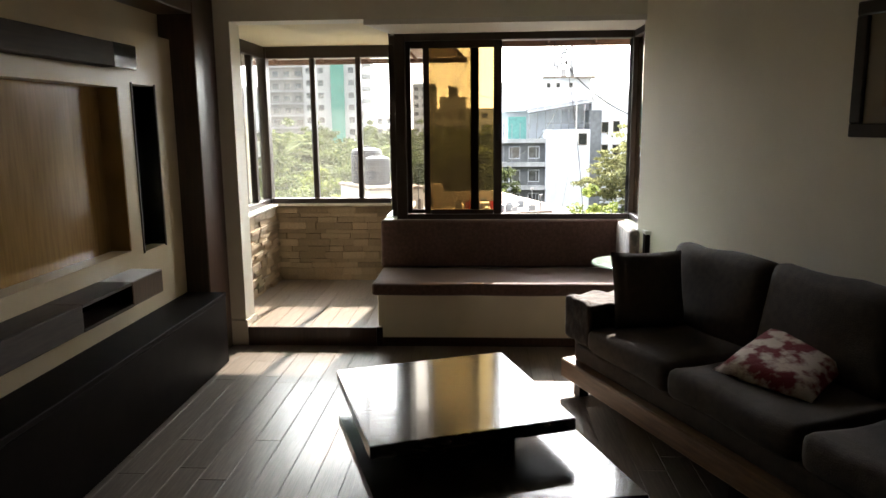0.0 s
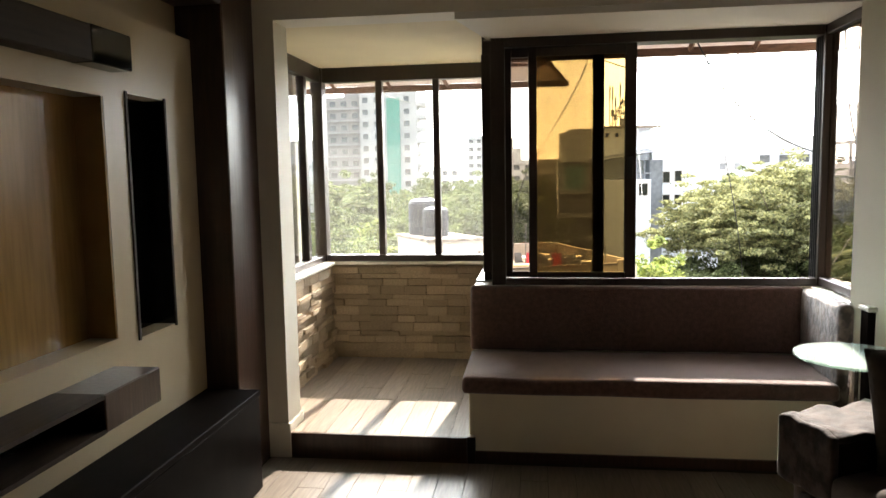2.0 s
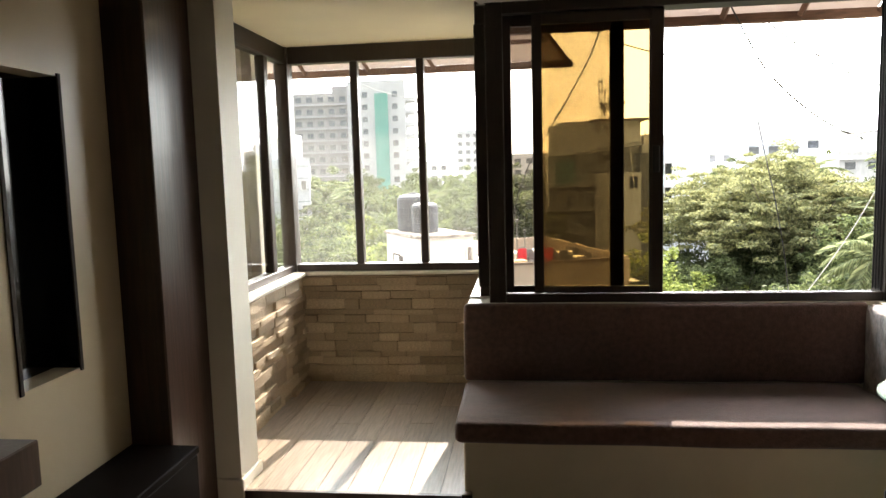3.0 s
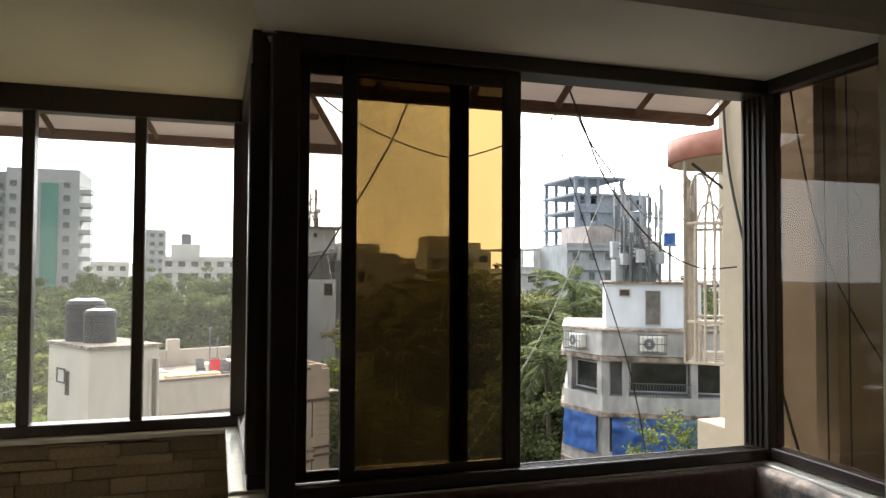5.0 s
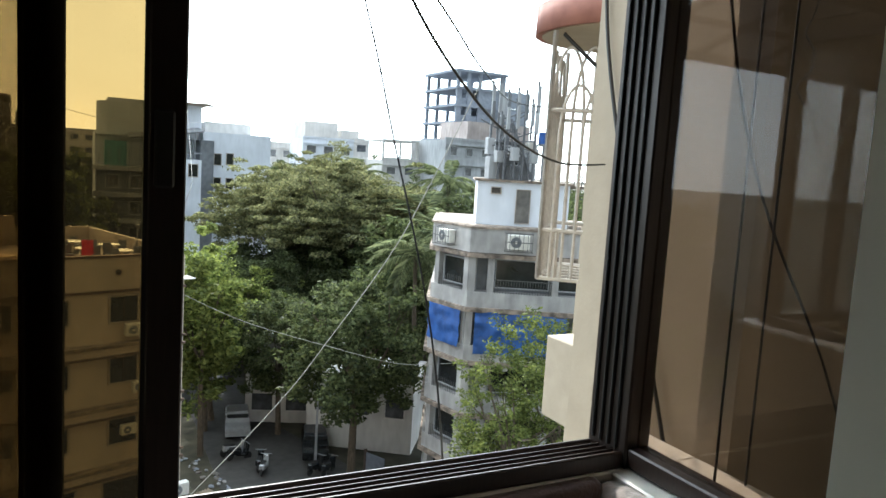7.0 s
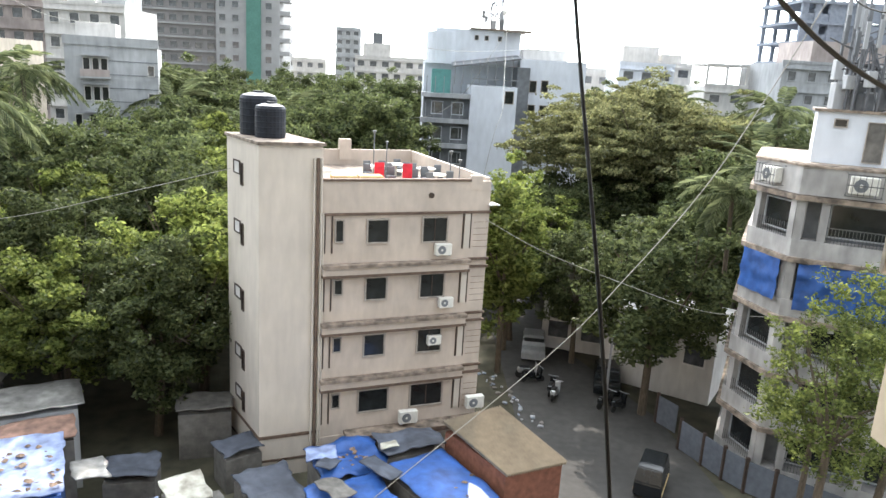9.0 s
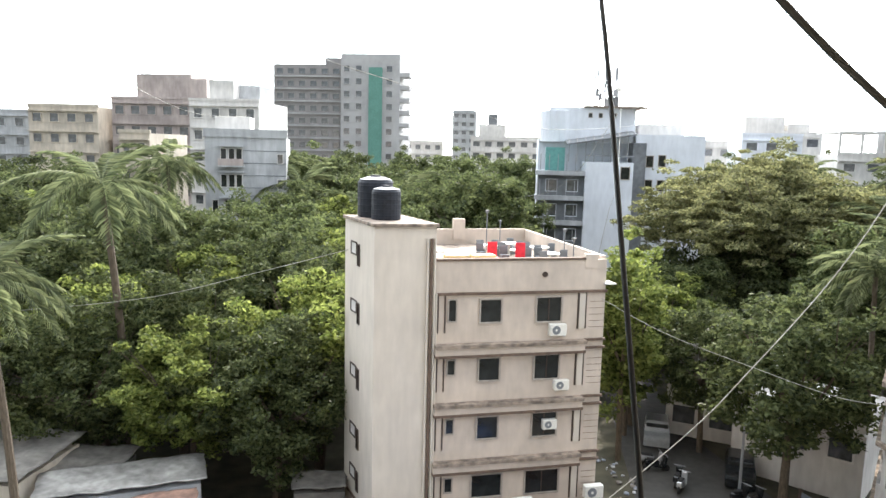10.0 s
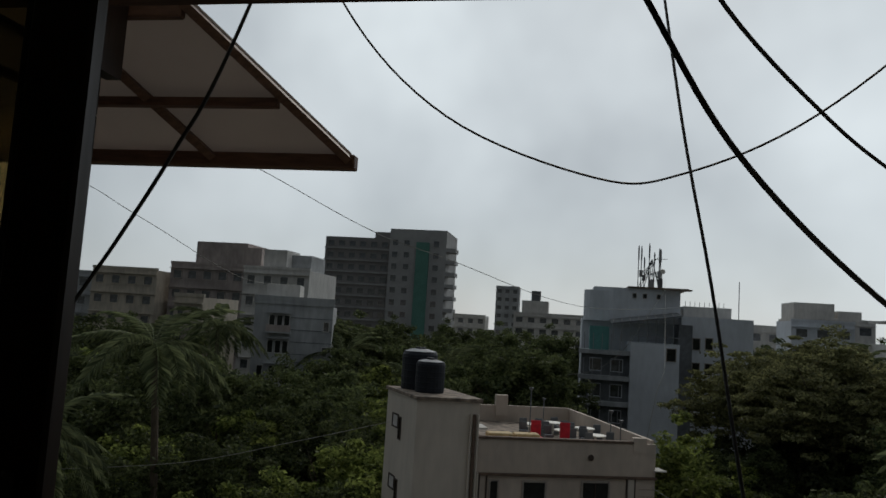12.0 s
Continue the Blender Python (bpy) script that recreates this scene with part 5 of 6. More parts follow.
for i, z in enumerate((0.6, -1.9, -4.4)):
    block(gh, "sunshade", 1.4, 3.6, -0.5, 0, z + 0.8, z + 0.92, M["grey"])
    for x in ((1.75, 2.5, 3.2) if i != 2 else (0.9, 2.1, 2.8, 3.5)):
        window(gh, x, 0, z, 0.62, 1.3, 0, M["off_white"], 0.06, 0.08, M["pane_dark"])
    window(gh, 7.1, 0, z - 0.3, 0.6, 1.0, 0, M["off_white"], 0.06, 0.08, M["pane_far"])
block(gh, "balcony", 1.3, 3.7, -0.9, 0, -0.55, -0.4, M["grey"])
block(gh, "balcony_front", 1.3, 3.7, -0.9, -0.82, -0.4, 0.25, M["pinkish"])
city_house("tan_house", "small tan house with arched windows", -37.5, 75, 0, 3.2, 8, 2.5, M["tan"], 3, 2, 2.8, (0.8, 1.3))
city_house("stepped_house", "pinkish brown stepped apartment house", -59, 110, 0, 15, 12, 8.0, M["pinkish"], 6, 6, 3.0, (1.5, 1.4), roof=((3.5, 12, 1, 9, 8, 11.7), (12.2, 14.6, 0.5, 5, 8, 11.0)))
city_house("beige_house", "beige flat-roofed apartment house", -71, 108, 0, 11, 12, 6.6, M["tan"], 6, 4, 3.0, (1.5, 1.4))
city_house("white_house", "white house with stair tower behind trees", -44, 104, 0, 10, 12, 7.5, M["off_white"], 6, 4, 3.0, (1.3, 1.4), roof=((2.5, 6, 1, 6, 7.5, 10.4), (5.5, 9, 3, 9, 7.5, 9.9, M["grey"])))
city_house("far_house", "grey apartment house on the skyline", -92, 115, 0, 16, 12, 6.0, M["grey"], 6, 5, 3.0, (1.5, 1.4))
city_house("far_house", "brown house deep among trees", -33, 62, 10, 7, 8, -6.0, M["pinkish"], 3, 3, 2.9, (1.2, 1.3))
city_house("low_house", "low white house behind the street tree", 12.6, 55, -20, 7, 7, -11.0, M["off_white"], 2, 3, 2.9, (1.6, 1.4))
city_house("street_house", "old white house beside the street", 15.5, 50, -35, 7, 6, -12.4, M["off_white"], 1, 3, 2.9, (1.4, 1.5))
city_house("far_house", "white apartment house on the skyline", 66, 135, 0, 20, 12, 5.5, M["white"], 5, 6, 3.0, (1.6, 1.4))

# ---- wing of the own building ----
own = tagged(part("own_wing", box(3.83, 7.5, 6.6, 8.29, GZ, 7.5), M["own_wall"]), "beige plastered wing beside the window", "building")
own2 = tagged(part("own_rear_wing", box(5.75, 9.5, 8.292, 10.75, GZ, 7.5), M["own_wall"]), "beige plastered rear wing", "building")
tagged(part("own_ledge_box", box(5.46, 5.748, 10.2, 10.72, -0.6, 0.1, 0.01), M["own_wall"]), "plastered box under the balcony", "ledge")
tagged(part("wall_ledge", box(3.45, 3.828, 7.3, 8.44, 0.02, 0.14, 0.01), M["own_wall"]), "sunlit plaster ledge on the wing", "ledge")
setting("own_facade", box(-6, 3.82, 6.8, 6.93, 2.9, 7.5), M["own_wall"], "beige facade above the windows", "wall")
setting("own_facade_low", box(-6, 3.82, 6.99, 7.06, GZ, -0.31), M["own_wall"], "beige facade below the windows", "wall")
setting("own_facade_left", box(-6, -0.13, 7.5, 7.65, GZ, 7.5), M["own_wall"], "beige facade beside the balcony", "wall")
setting("own_facade_gap", box(3.155, 3.828, 6.85, 6.95, -0.3, 7.5), M["own_wall"], "beige facade beside the side window", "wall")
# iron balcony grille and its round canopy, both turned to the wing behind
CAGE = pose(4.42, 9.45, 0, 0, 0, -42)
gl = thing("balcony_grille", "ivory iron balcony cage under a round canopy", "grille", m=CAGE)
GX0, GX1, GY0, GY1, GZ0, GZ1 = 0.0, 1.3, 0.0, 0.8, 0.82, 2.32
for z in (GZ0, 1.12, 1.85):
    for p, q in (((GX0, GY0, z), (GX1, GY0, z)), ((GX0, GY1, z), (GX1, GY1, z)), ((GX0, GY0, z), (GX0, GY1, z))):
        part("rail", add_rod(bmesh.new(), p, q, 0.014, sides=6), M["grille"], gl)
for side, length, count in ((0, GX1 - GX0, 20), (1, GY1 - GY0, 9)):
    for k in range(count):
        c = length * k / (count - 1)
        q = (lambda u, z: (GX0 + u, GY0, z)) if side == 0 else (lambda u, z: (GX0, GY0 + u, z))
        corner = k in (0, count - 1)
        part("bar", add_rod(bmesh.new(), q(c, GZ0), q(c, GZ1 if corner else 1.66), 0.017 if corner else 0.012, sides=6), M["grille"], gl)
        if not corner and k % 3 == 1:
            part("picket", add_rod(bmesh.new(), q(c + length / count / 2, GZ0), q(c + length / count / 2, 1.12), 0.014, sides=4), M["grille"], gl)
    step = length / (count - 1)
    for k in range(0, count - 3):
        pts = []
        for i in range(11):
            u = math.pi * i / 10
            pts.append(q(step * (k + 1.5 - 1.5 * math.cos(u)), 1.66 + (0.56 if k % 2 == 0 else 0.34) * math.sin(u) ** 0.8))
        tube("arch", pts, 0.01, M["grille"], gl)
tube("stay_wire", [(0.05, 0, 2.3), (0.5, -0.02, 1.9), (0.95, 0, 1.55)], 0.012, M["cable"], gl)
for k in range(6):
    part("floor_bar", add_rod(bmesh.new(), (GX0, GY0 + 0.14 * k + 0.03, GZ0), (GX1, GY0 + 0.14 * k + 0.03, GZ0), 0.009, sides=5), M["grille"], gl)
can = thing("round_canopy", "round maroon-edged canopy over the balcony cage", "canopy", m=CAGE)
pts = [(0.75 + 0.88 * math.cos(u), 0.35 + 0.62 * math.sin(u)) for u in (2 * math.pi * k / 32 for k in range(32))]
part("slab", add_prism(bmesh.new(), pts, 2.33, 2.40), M["own_wall"], can)
rim, r0, r1 = bmesh.new(), [], []
for x, y in pts:
    lift = 0.15 + 0.3 * max(0.0, (x - 0.2) / 1.4) ** 2
    for ring_list, k in ((r0, 1.0), (r1, 1.05)):
        px, py = 0.75 + (x - 0.75) * k, 0.35 + (y - 0.35) * k
        ring_list.append([rim.verts.new((px, py, 2.335)), rim.verts.new((px, py, 2.36 + lift))])
for i in range(32):
    j = (i + 1) % 32
    rim.faces.new((r0[i][0], r0[j][0], r0[j][1], r0[i][1]))
    rim.faces.new((r1[i][0], r1[i][1], r1[j][1], r1[j][0]))
    rim.faces.new((r0[i][1], r0[j][1], r1[j][1], r1[i][1]))
    rim.faces.new((r0[i][0], r1[i][0], r1[j][0], r0[j][0]))
part("rim", rim, M["chajja"], can, "maroon rim", smooth=True)


# ---- street, huts and tarpaulins ----
def wavy(x0, x1, y0, y1, z, amp, nx=16, ny=16, seed=0, slope=0.0):
    bm = bmesh.new()
    bmesh.ops.create_grid(bm, x_segments=nx, y_segments=ny, size=0.5, matrix=Matrix.Translation(((x0 + x1) / 2, (y0 + y1) / 2, z)) @ Matrix.Diagonal((x1 - x0, y1 - y0, 1, 1)))
    for v in bm.verts:
        ex, ey = abs(v.co.x - (x0 + x1) / 2) > (x1 - x0) * 0.49, abs(v.co.y - (y0 + y1) / 2) > (y1 - y0) * 0.49
        if ex:
            v.co.x += amp * 0.9 * noise.noise(v.co * 1.9 + Vector((seed * 3, 5, 0)))
        if ey:
            v.co.y += amp * 0.9 * noise.noise(v.co * 1.9 + Vector((0, seed * 3, 7)))
        v.co.z += amp * noise.noise(v.co * 0.7 + Vector((seed, 0, 0))) + amp * 0.4 * noise.noise(v.co * 2.1 + Vector((0, seed, 0))) + slope * (v.co.y - y0)
    ex = bmesh.ops.extrude_face_region(bm, geom=list(bm.faces))
    bmesh.ops.translate(bm, vec=(0, 0, -0.05), verts=[v for v in ex["geom"] if isinstance(v, bmesh.types.BMVert)])
    return bm


def shack(label, x0, x1, y0, y1, z, mat, wall, amp=0.15, seed=0, slope=0.05, turn=0.0):
    s = thing("shack", label, "shack", "shacks by the street", m=pose((x0 + x1) / 2, (y0 + y1) / 2, 0, 0, 0, turn))
    w, d = (x1 - x0) / 2, (y1 - y0) / 2
    part("roof_sheet", wavy(-w, w, -d, d, z, amp, seed=seed, slope=slope), mat, s, smooth=True)
    part("wall", box(-w * 0.92, w * 0.92, -d * 0.92, d * 0.92, GZ, z - 0.3), wall, s)
    return s


SHACK_LABEL = {"tarp": "shack under a creased blue tarpaulin", "tarp_pale": "shack under a faded blue tarpaulin", "sheet": "shack with a dull grey sheet roof",
               "dark_tarp": "shack under a dark grey tarpaulin", "zinc": "shack with a bent zinc sheet roof", "red_sheet": "shack with a faded red sheet roof"}
for n, (x, y, w, d, z, m, turn, amp) in enumerate((
        (4.5, 32.35, 2.8, 4.3, -14.35, "tarp", 33, 0.1), (3.1, 35.5, 2.9, 1.7, -14.15, "dark_tarp", 22, 0.2), (0.5, 34.2, 3.0, 2.7, -14.4, "tarp", 24, 0.3),
        (1.0, 31.2, 3.2, 3.0, -14.5, "tarp", 28, 0.25), (-2.4, 32.4, 2.2, 3.2, -14.7, "dark_tarp", 30, 0.3), (-2.0, 29.0, 3.4, 2.6, -14.8, "tarp", 12, 0.3),
        (-4.9, 31.0, 2.0, 2.0, -14.9, "sheet", 25, 0.2), (-7.4, 28.6, 3.6, 2.6, -14.0, "tarp_pale", 14, 0.2),
        (-14.5, 35.2, 6.9, 2.5, -12.95, "zinc", 27, 0.1), (-12.0, 33.7, 2.9, 1.7, -13.3, "red_sheet", 27, 0.12), (-17.6, 36.6, 4.6, 3.2, -13.1, "sheet", 8, 0.15),
        (-6.8, 39.2, 2.6, 1.8, -14.4, "sheet", 15, 0.12), (-4.6, 36.4, 1.8, 1.6, -15.1, "dark_tarp", 35, 0.2), (-8.6, 34.6, 2.2, 1.8, -15.3, "dark_tarp", 10, 0.25))):
    shack(SHACK_LABEL[m], x - w / 2, x + w / 2, y - d / 2, y + d / 2, z, M[m], M["sheet" if m != "zinc" else "grey"], amp, n + 1, 0.04, turn)
shack("shack under a spotted white tarpaulin", -15.5, -12.6, 29.0, 32.0, -13.2, M["tarp_mixed"], M["tarp"], 0.15, 12, 0.06, 27)
shack("shack under a pale blue spotted tarpaulin", -12.4, -9.6, 28.6, 32.7, -13.1, M["tarp_pale"], M["tarp"], 0.15, 14, 0.04, 24)
shack("small shack with a pale loose sheet", -6.2, -4.6, 30.6, 32.2, -14.4, M["tarp_mixed"], M["sheet"], 0.1, 21, 0.2, 30)
shack("shack with a grey sheet roof deep under trees", -24, -18, 33, 38, -12.5, M["sheet"], M["tan"], 0.1, 23, 0.05)


def loose_scrap(label, x, y, z, w, d, turn, m, seed):
    bm = wavy(-w / 2, w / 2, -d / 2, d / 2, 0, 0.16, 10, 10, seed)
    ob = part("loose_sheet", bm, M[m], None, smooth=True)
    ob.matrix_world = pose(x, y, z, 4, 3, turn)
    tagged(ob, label, "sheet", "loose sheets on the shacks")


for n, (x, y, z, w, d, turn, m) in enumerate(((1.9, 33.0, -14.0, 0.9, 1.7, 50, "dark_tarp"), (-0.6, 34.0, -14.05, 1.3, 0.9, 15, "tarp_pale"), (-0.2, 33.2, -14.0, 1.2, 0.7, 70, "dark_tarp"),
                                              (2.2, 34.6, -13.9, 0.8, 0.5, 20, "tarp_mixed"), (0.2, 31.6, -14.15, 1.0, 1.4, 40, "sheet"), (-8.8, 31.2, -13.4, 1.2, 1.5, 30, "zinc"))):
    loose_scrap({"dark_tarp": "torn dark scrap lying on blue tarpaulin", "tarp_pale": "faded blue scrap lying on a shack", "tarp_mixed": "pale rag lying on a shack roof",
                 "sheet": "grey sheet scrap lying on a shack", "zinc": "pale metal sheet leaning on a shack"}[m], x, y, z, w, d, turn, m, n + 40)
# fallen leaves and rags on the spotted tarpaulins
rnd = random.Random(77)
bm = bmesh.new()
for cx, cy, w, d, z, turn, count in ((-14.05, 30.5, 2.7, 2.8, -13.13, 27, 42), (-11.0, 30.65, 2.6, 3.9, -13.0, 24, 60), (4.5, 32.4, 2.6, 4.0, -14.3, 33, 14), (0.6, 33.8, 2.4, 2.4, -14.25, 24, 22)):
    for k in range(count):
        u, v, r = rnd.uniform(-w / 2, w / 2), rnd.uniform(-d / 2, d / 2), rnd.uniform(0.04, 0.17)
        ca, sa = math.cos(radians(turn)), math.sin(radians(turn))
        px, py = cx + u * ca - v * sa, cy + u * sa + v * ca
        ring_v = [bm.verts.new((px + r * rnd.uniform(0.5, 1.4) * math.cos(a), py + r * rnd.uniform(0.5, 1.4) * math.sin(a), z + rnd.uniform(0.0, 0.05))) for a in (0, 1.2, 2.5, 3.7, 5.0)]
        top = bm.verts.new((px, py, z + r * 0.7))
        for i in range(5):
            bm.faces.new((ring_v[i], ring_v[(i + 1) % 5], top))
tagged(part("roof_litter", bm, M["litter"], None), "brown leaves and rags scattered on the tarpaulins", "litter", kind="stuff")
# hut with a corrugated roof
hut = thing("corrugated_hut", "red hut with a rusty corrugated roof", "hut")
C0, C1, C2, C3 = Vector((4.47, 35.55, -13.25)), Vector((7.2, 37.2, -13.25)), Vector((9.52, 33.0, -13.6)), Vector((6.86, 31.85, -13.6))
cor = bmesh.new()
N = 22 * 4
rows = []
for k in range(N + 1):
    lift = Vector((0, 0, 0.085 * math.cos(2 * math.pi * k / 4)))
    p, q = C0.lerp(C1, k / N) + lift, C3.lerp(C2, k / N) + lift
    rows.append([cor.verts.new(v) for v in (p, q, q - Vector((0, 0, 0.02)), p - Vector((0, 0, 0.02)))])
for r0, r1 in zip(rows, rows[1:]):
    for i in range(4):
        cor.faces.new((r0[i], r1[i], r1[(i + 1) % 4], r0[(i + 1) % 4]))
part("roof", cor, M["rust"], hut, "corrugated sheet roof")
mid = (C0 + C1 + C2 + C3) / 4
part("wall", add_prism(bmesh.new(), [(mid.x + (p.x - mid.x) * 0.93, mid.y + (p.y - mid.y) * 0.93) for p in (C0, C3, C2, C1)], GZ, -13.68), M["brick_red"], hut)


def vehicle(kind, label, x, y, turn, mat, length=3.9, width=1.6, height=1.45):
    v = thing(kind, label, "vehicle", "parked vehicles", m=pose(x, y, GZ + 0.03, 0, 0, turn))
    bm = bmesh.new()
    prof = [(-0.5, 0.18), (-0.5, 0.5), (-0.44, 0.6), (-0.25, 0.64), (-0.12, 1.0), (0.28, 1.0), (0.42, 0.66), (0.5, 0.6), (0.5, 0.18)]
    if kind == "auto_rickshaw":
        prof = [(-0.5, 0.15), (-0.5, 0.55), (-0.42, 0.95), (-0.3, 1.0), (0.3, 1.0), (0.4, 0.8), (0.5, 0.45), (0.5, 0.15)]
    sides = []
    for s, inset in ((-0.5, 1.0), (0.5, 1.0)):
        sides.append([bm.verts.new((px * length, s * width * (1.0 if pz < 0.7 else 0.84), pz * height)) for px, pz in prof])
    bm.faces.new(sides[0])
    bm.faces.new(sides[1][::-1])
    for i in range(len(prof)):
        j = (i + 1) % len(prof)
        bm.faces.new((sides[0][i], sides[1][i], sides[1][j], sides[0][j]))
    bmesh.ops.bevel(bm, geom=list(bm.edges), offset=0.05, segments=2, affect="EDGES")
    part("body", bm, mat, v, smooth=False)
    part("windscreen", box(-0.2 * length, 0.33 * length, -width * 0.435, width * 0.435, height * 0.68, height * 0.92, 0.05), M["pane_dark"], v)
    wheels = ((-0.32, -1), (-0.32, 1), (0.32, -1), (0.32, 1)) if kind != "auto_rickshaw" else ((-0.3, -1), (-0.3, 1), (0.38, 0))
    for px, s in wheels:
        w = part("wheel", add_rod(bmesh.new(), (px * length, s * width * 0.42 - 0.08, 0.3), (px * length, s * width * 0.42 + 0.08, 0.3), 0.3, sides=18), M["tyre"], v)
        part("rim", add_rod(bmesh.new(), (px * length, s * width * 0.42 - 0.09, 0.3), (px * length, s * width * 0.42 + 0.09, 0.3), 0.16, sides=12), M["iron"], w)
    return v


rick = vehicle("auto_rickshaw", "black auto rickshaw on the street", 14.6, 36.6, 62, M["car_dark"], 2.5, 1.3, 1.7)
part("lower_band", box(-1.1, 1.0, -0.665, 0.665, 0.42, 0.56, 0.01), M["box_tan"], rick, "yellow-tan side band")
part("headlight", add_rod(bmesh.new(), (1.2, 0, 0.72), (1.27, 0, 0.72), 0.1, sides=12), M["ac_white"], rick, "pale round headlight")
vehicle("car", "dark car parked under the street tree", 15.6, 48.3, 75, M["car_dark"])
vehicle("car", "silver car parked by the low house", 11.8, 53.5, 80, M["car_silver"])


def scooter(x, y, turn, mat):
    s = thing("scooter", "small scooter parked at the kerb", "scooter", "parked vehicles", m=pose(x, y, GZ + 0.03, 0, 8, turn))
    for px in (-0.6, 0.6):
        part("wheel", add_rod(bmesh.new(), (px, -0.05, 0.25), (px, 0.05, 0.25), 0.25, sides=14), M["tyre"], s)
    part("body", add_box(box(-0.75, 0.1, -0.16, 0.16, 0.35, 0.7, 0.06), -0.2, 0.55, -0.15, 0.15, 0.28, 0.38, 0.03), mat, s)
    part("seat", box(-0.7, 0.0, -0.13, 0.13, 0.7, 0.8, 0.04), M["tyre"], s)
    part("front_shield", box(0.42, 0.55, -0.17, 0.17, 0.3, 1.0, 0.04), mat, s)
    part("handlebar", add_rod(bmesh.new(), (0.45, -0.32, 1.05), (0.45, 0.32, 1.05), 0.02), M["iron"], s)


for x, y, a, m in ((10.7, 49.2, 10, M["car_silver"]), (10.9, 48.6, 15, M["car_dark"]), (11.8, 46.9, 70, M["car_dark"]), (11.9, 46.2, 65, M["car_silver"]), (14.7, 45.2, 40, M["car_dark"]), (15.4, 44.9, 45, M["car_dark"])):
    scooter(x, y, a, m)
# gates and boundary wall in front of the corner house
fence = thing("sheet_fence", "grey sheet-metal fence with dark posts", "fence")
FP = [(17.4, 40.6), (18.0, 39.0), (18.5, 37.7), (19.1, 36.6), (20.0, 35.6), (21.2, 34.4), (22.3, 33.4)]
for p, q in [((17.2, 43.6), (17.85, 42.2))] + list(zip(FP, FP[1:])):
    d = (Vector(q) - Vector(p)).normalized() * 0.05
    n = Vector((-d.y, d.x)) * 0.5
    part("panel", add_prism(bmesh.new(), [(p[0] + d.x - n.x, p[1] + d.y - n.y), (q[0] - d.x - n.x, q[1] - d.y - n.y), (q[0] - d.x + n.x, q[1] - d.y + n.y), (p[0] + d.x + n.x, p[1] + d.y + n.y)], GZ + 0.1, GZ + 1.7), M["gate"], fence)
    part("post", box(p[0] - 0.08, p[0] + 0.08, p[1] - 0.08, p[1] + 0.08, GZ, GZ + 1.85), M["dark_line"], fence)
tagged(part("utility_pole", add_rod(bmesh.new(), (15.0, 46.2, GZ), (15.0, 46.2, GZ + 6.5), 0.09, 0.06), M["iron"]), "grey street pole beside the road", "pole")
for i in range(40):
    u = random.Random(i)
    bm = bmesh.new()
    bmesh.ops.create_icosphere(bm, subdivisions=1, radius=u.uniform(0.06, 0.18), matrix=Matrix.Translation((10.1 - i * 0.055 + u.uniform(-0.5, 0.6), 42.6 + i * 0.185, GZ + 0.1)))
    for v in bm.verts:
        v.co += 0.1 * Vector((noise.noise(v.co * 3), noise.noise(v.co * 4), 0.3 * noise.noise(v.co * 5)))
        v.co.z = GZ + 0.02 + (v.co.z - GZ) * 0.6
    tagged(part("rubble", bm, M[u.choice(("sheet", "grey", "concrete"))]), "pale broken rubble beside the road", "rubble", "rubble heap")


# ---- trees ----
def leaf_cloud(seed, rx, ry, rz, clumps, per, size, flat=0.6, hollow=0.55, dome=False, spread=0.2):
    """Leaves in clumps on and inside an uneven ellipsoid, as one mesh of small quads."""
    g = np.random.default_rng(seed)
    d = g.normal(size=(clumps, 3))
    d /= np.linalg.norm(d, axis=1)[:, None]
    if dome:
        d[:, 2] = np.abs(d[:, 2]) ** 0.8 - 0.25 * g.random(clumps)
    rad = hollow + (1 - hollow) * g.random(clumps) ** 0.6
    bumps = 1 + 0.28 * np.sin(3.1 * d[:, 0] * 2 + seed) * np.cos(2.3 * d[:, 1] * 2 + seed * 2) + 0.12 * g.normal(size=clumps)
    c = d * (rad * bumps)[:, None] * np.array([rx, ry, rz])
    cr = g.uniform(0.55, 1.15, clumps) * (rx + rz) / 2 * spread
    idx = np.repeat(np.arange(clumps), per)
    off = g.normal(size=(clumps * per, 3))
    off *= (g.random(clumps * per) ** 0.45 / np.linalg.norm(off, axis=1))[:, None]
    p = c[idx] + off * cr[idx][:, None] * np.array([1, 1, flat])
    n = len(p)
    a = g.normal(size=(n, 3))
    a[:, 2] *= 0.6
    a /= np.linalg.norm(a, axis=1)[:, None]
    b = np.cross(a, g.normal(size=(n, 3)))
    b /= np.linalg.norm(b, axis=1)[:, None]
    s = size * g.uniform(0.6, 1.3, n)[:, None]
    v = np.stack([p - a * s, p + b * s * 0.5, p + a * s, p - b * s * 0.5], axis=1).reshape(-1, 3)
    me = bpy.data.meshes.new("crown")
    me.from_pydata(v.tolist(), [], np.arange(4 * n).reshape(-1, 4).tolist())
    return me


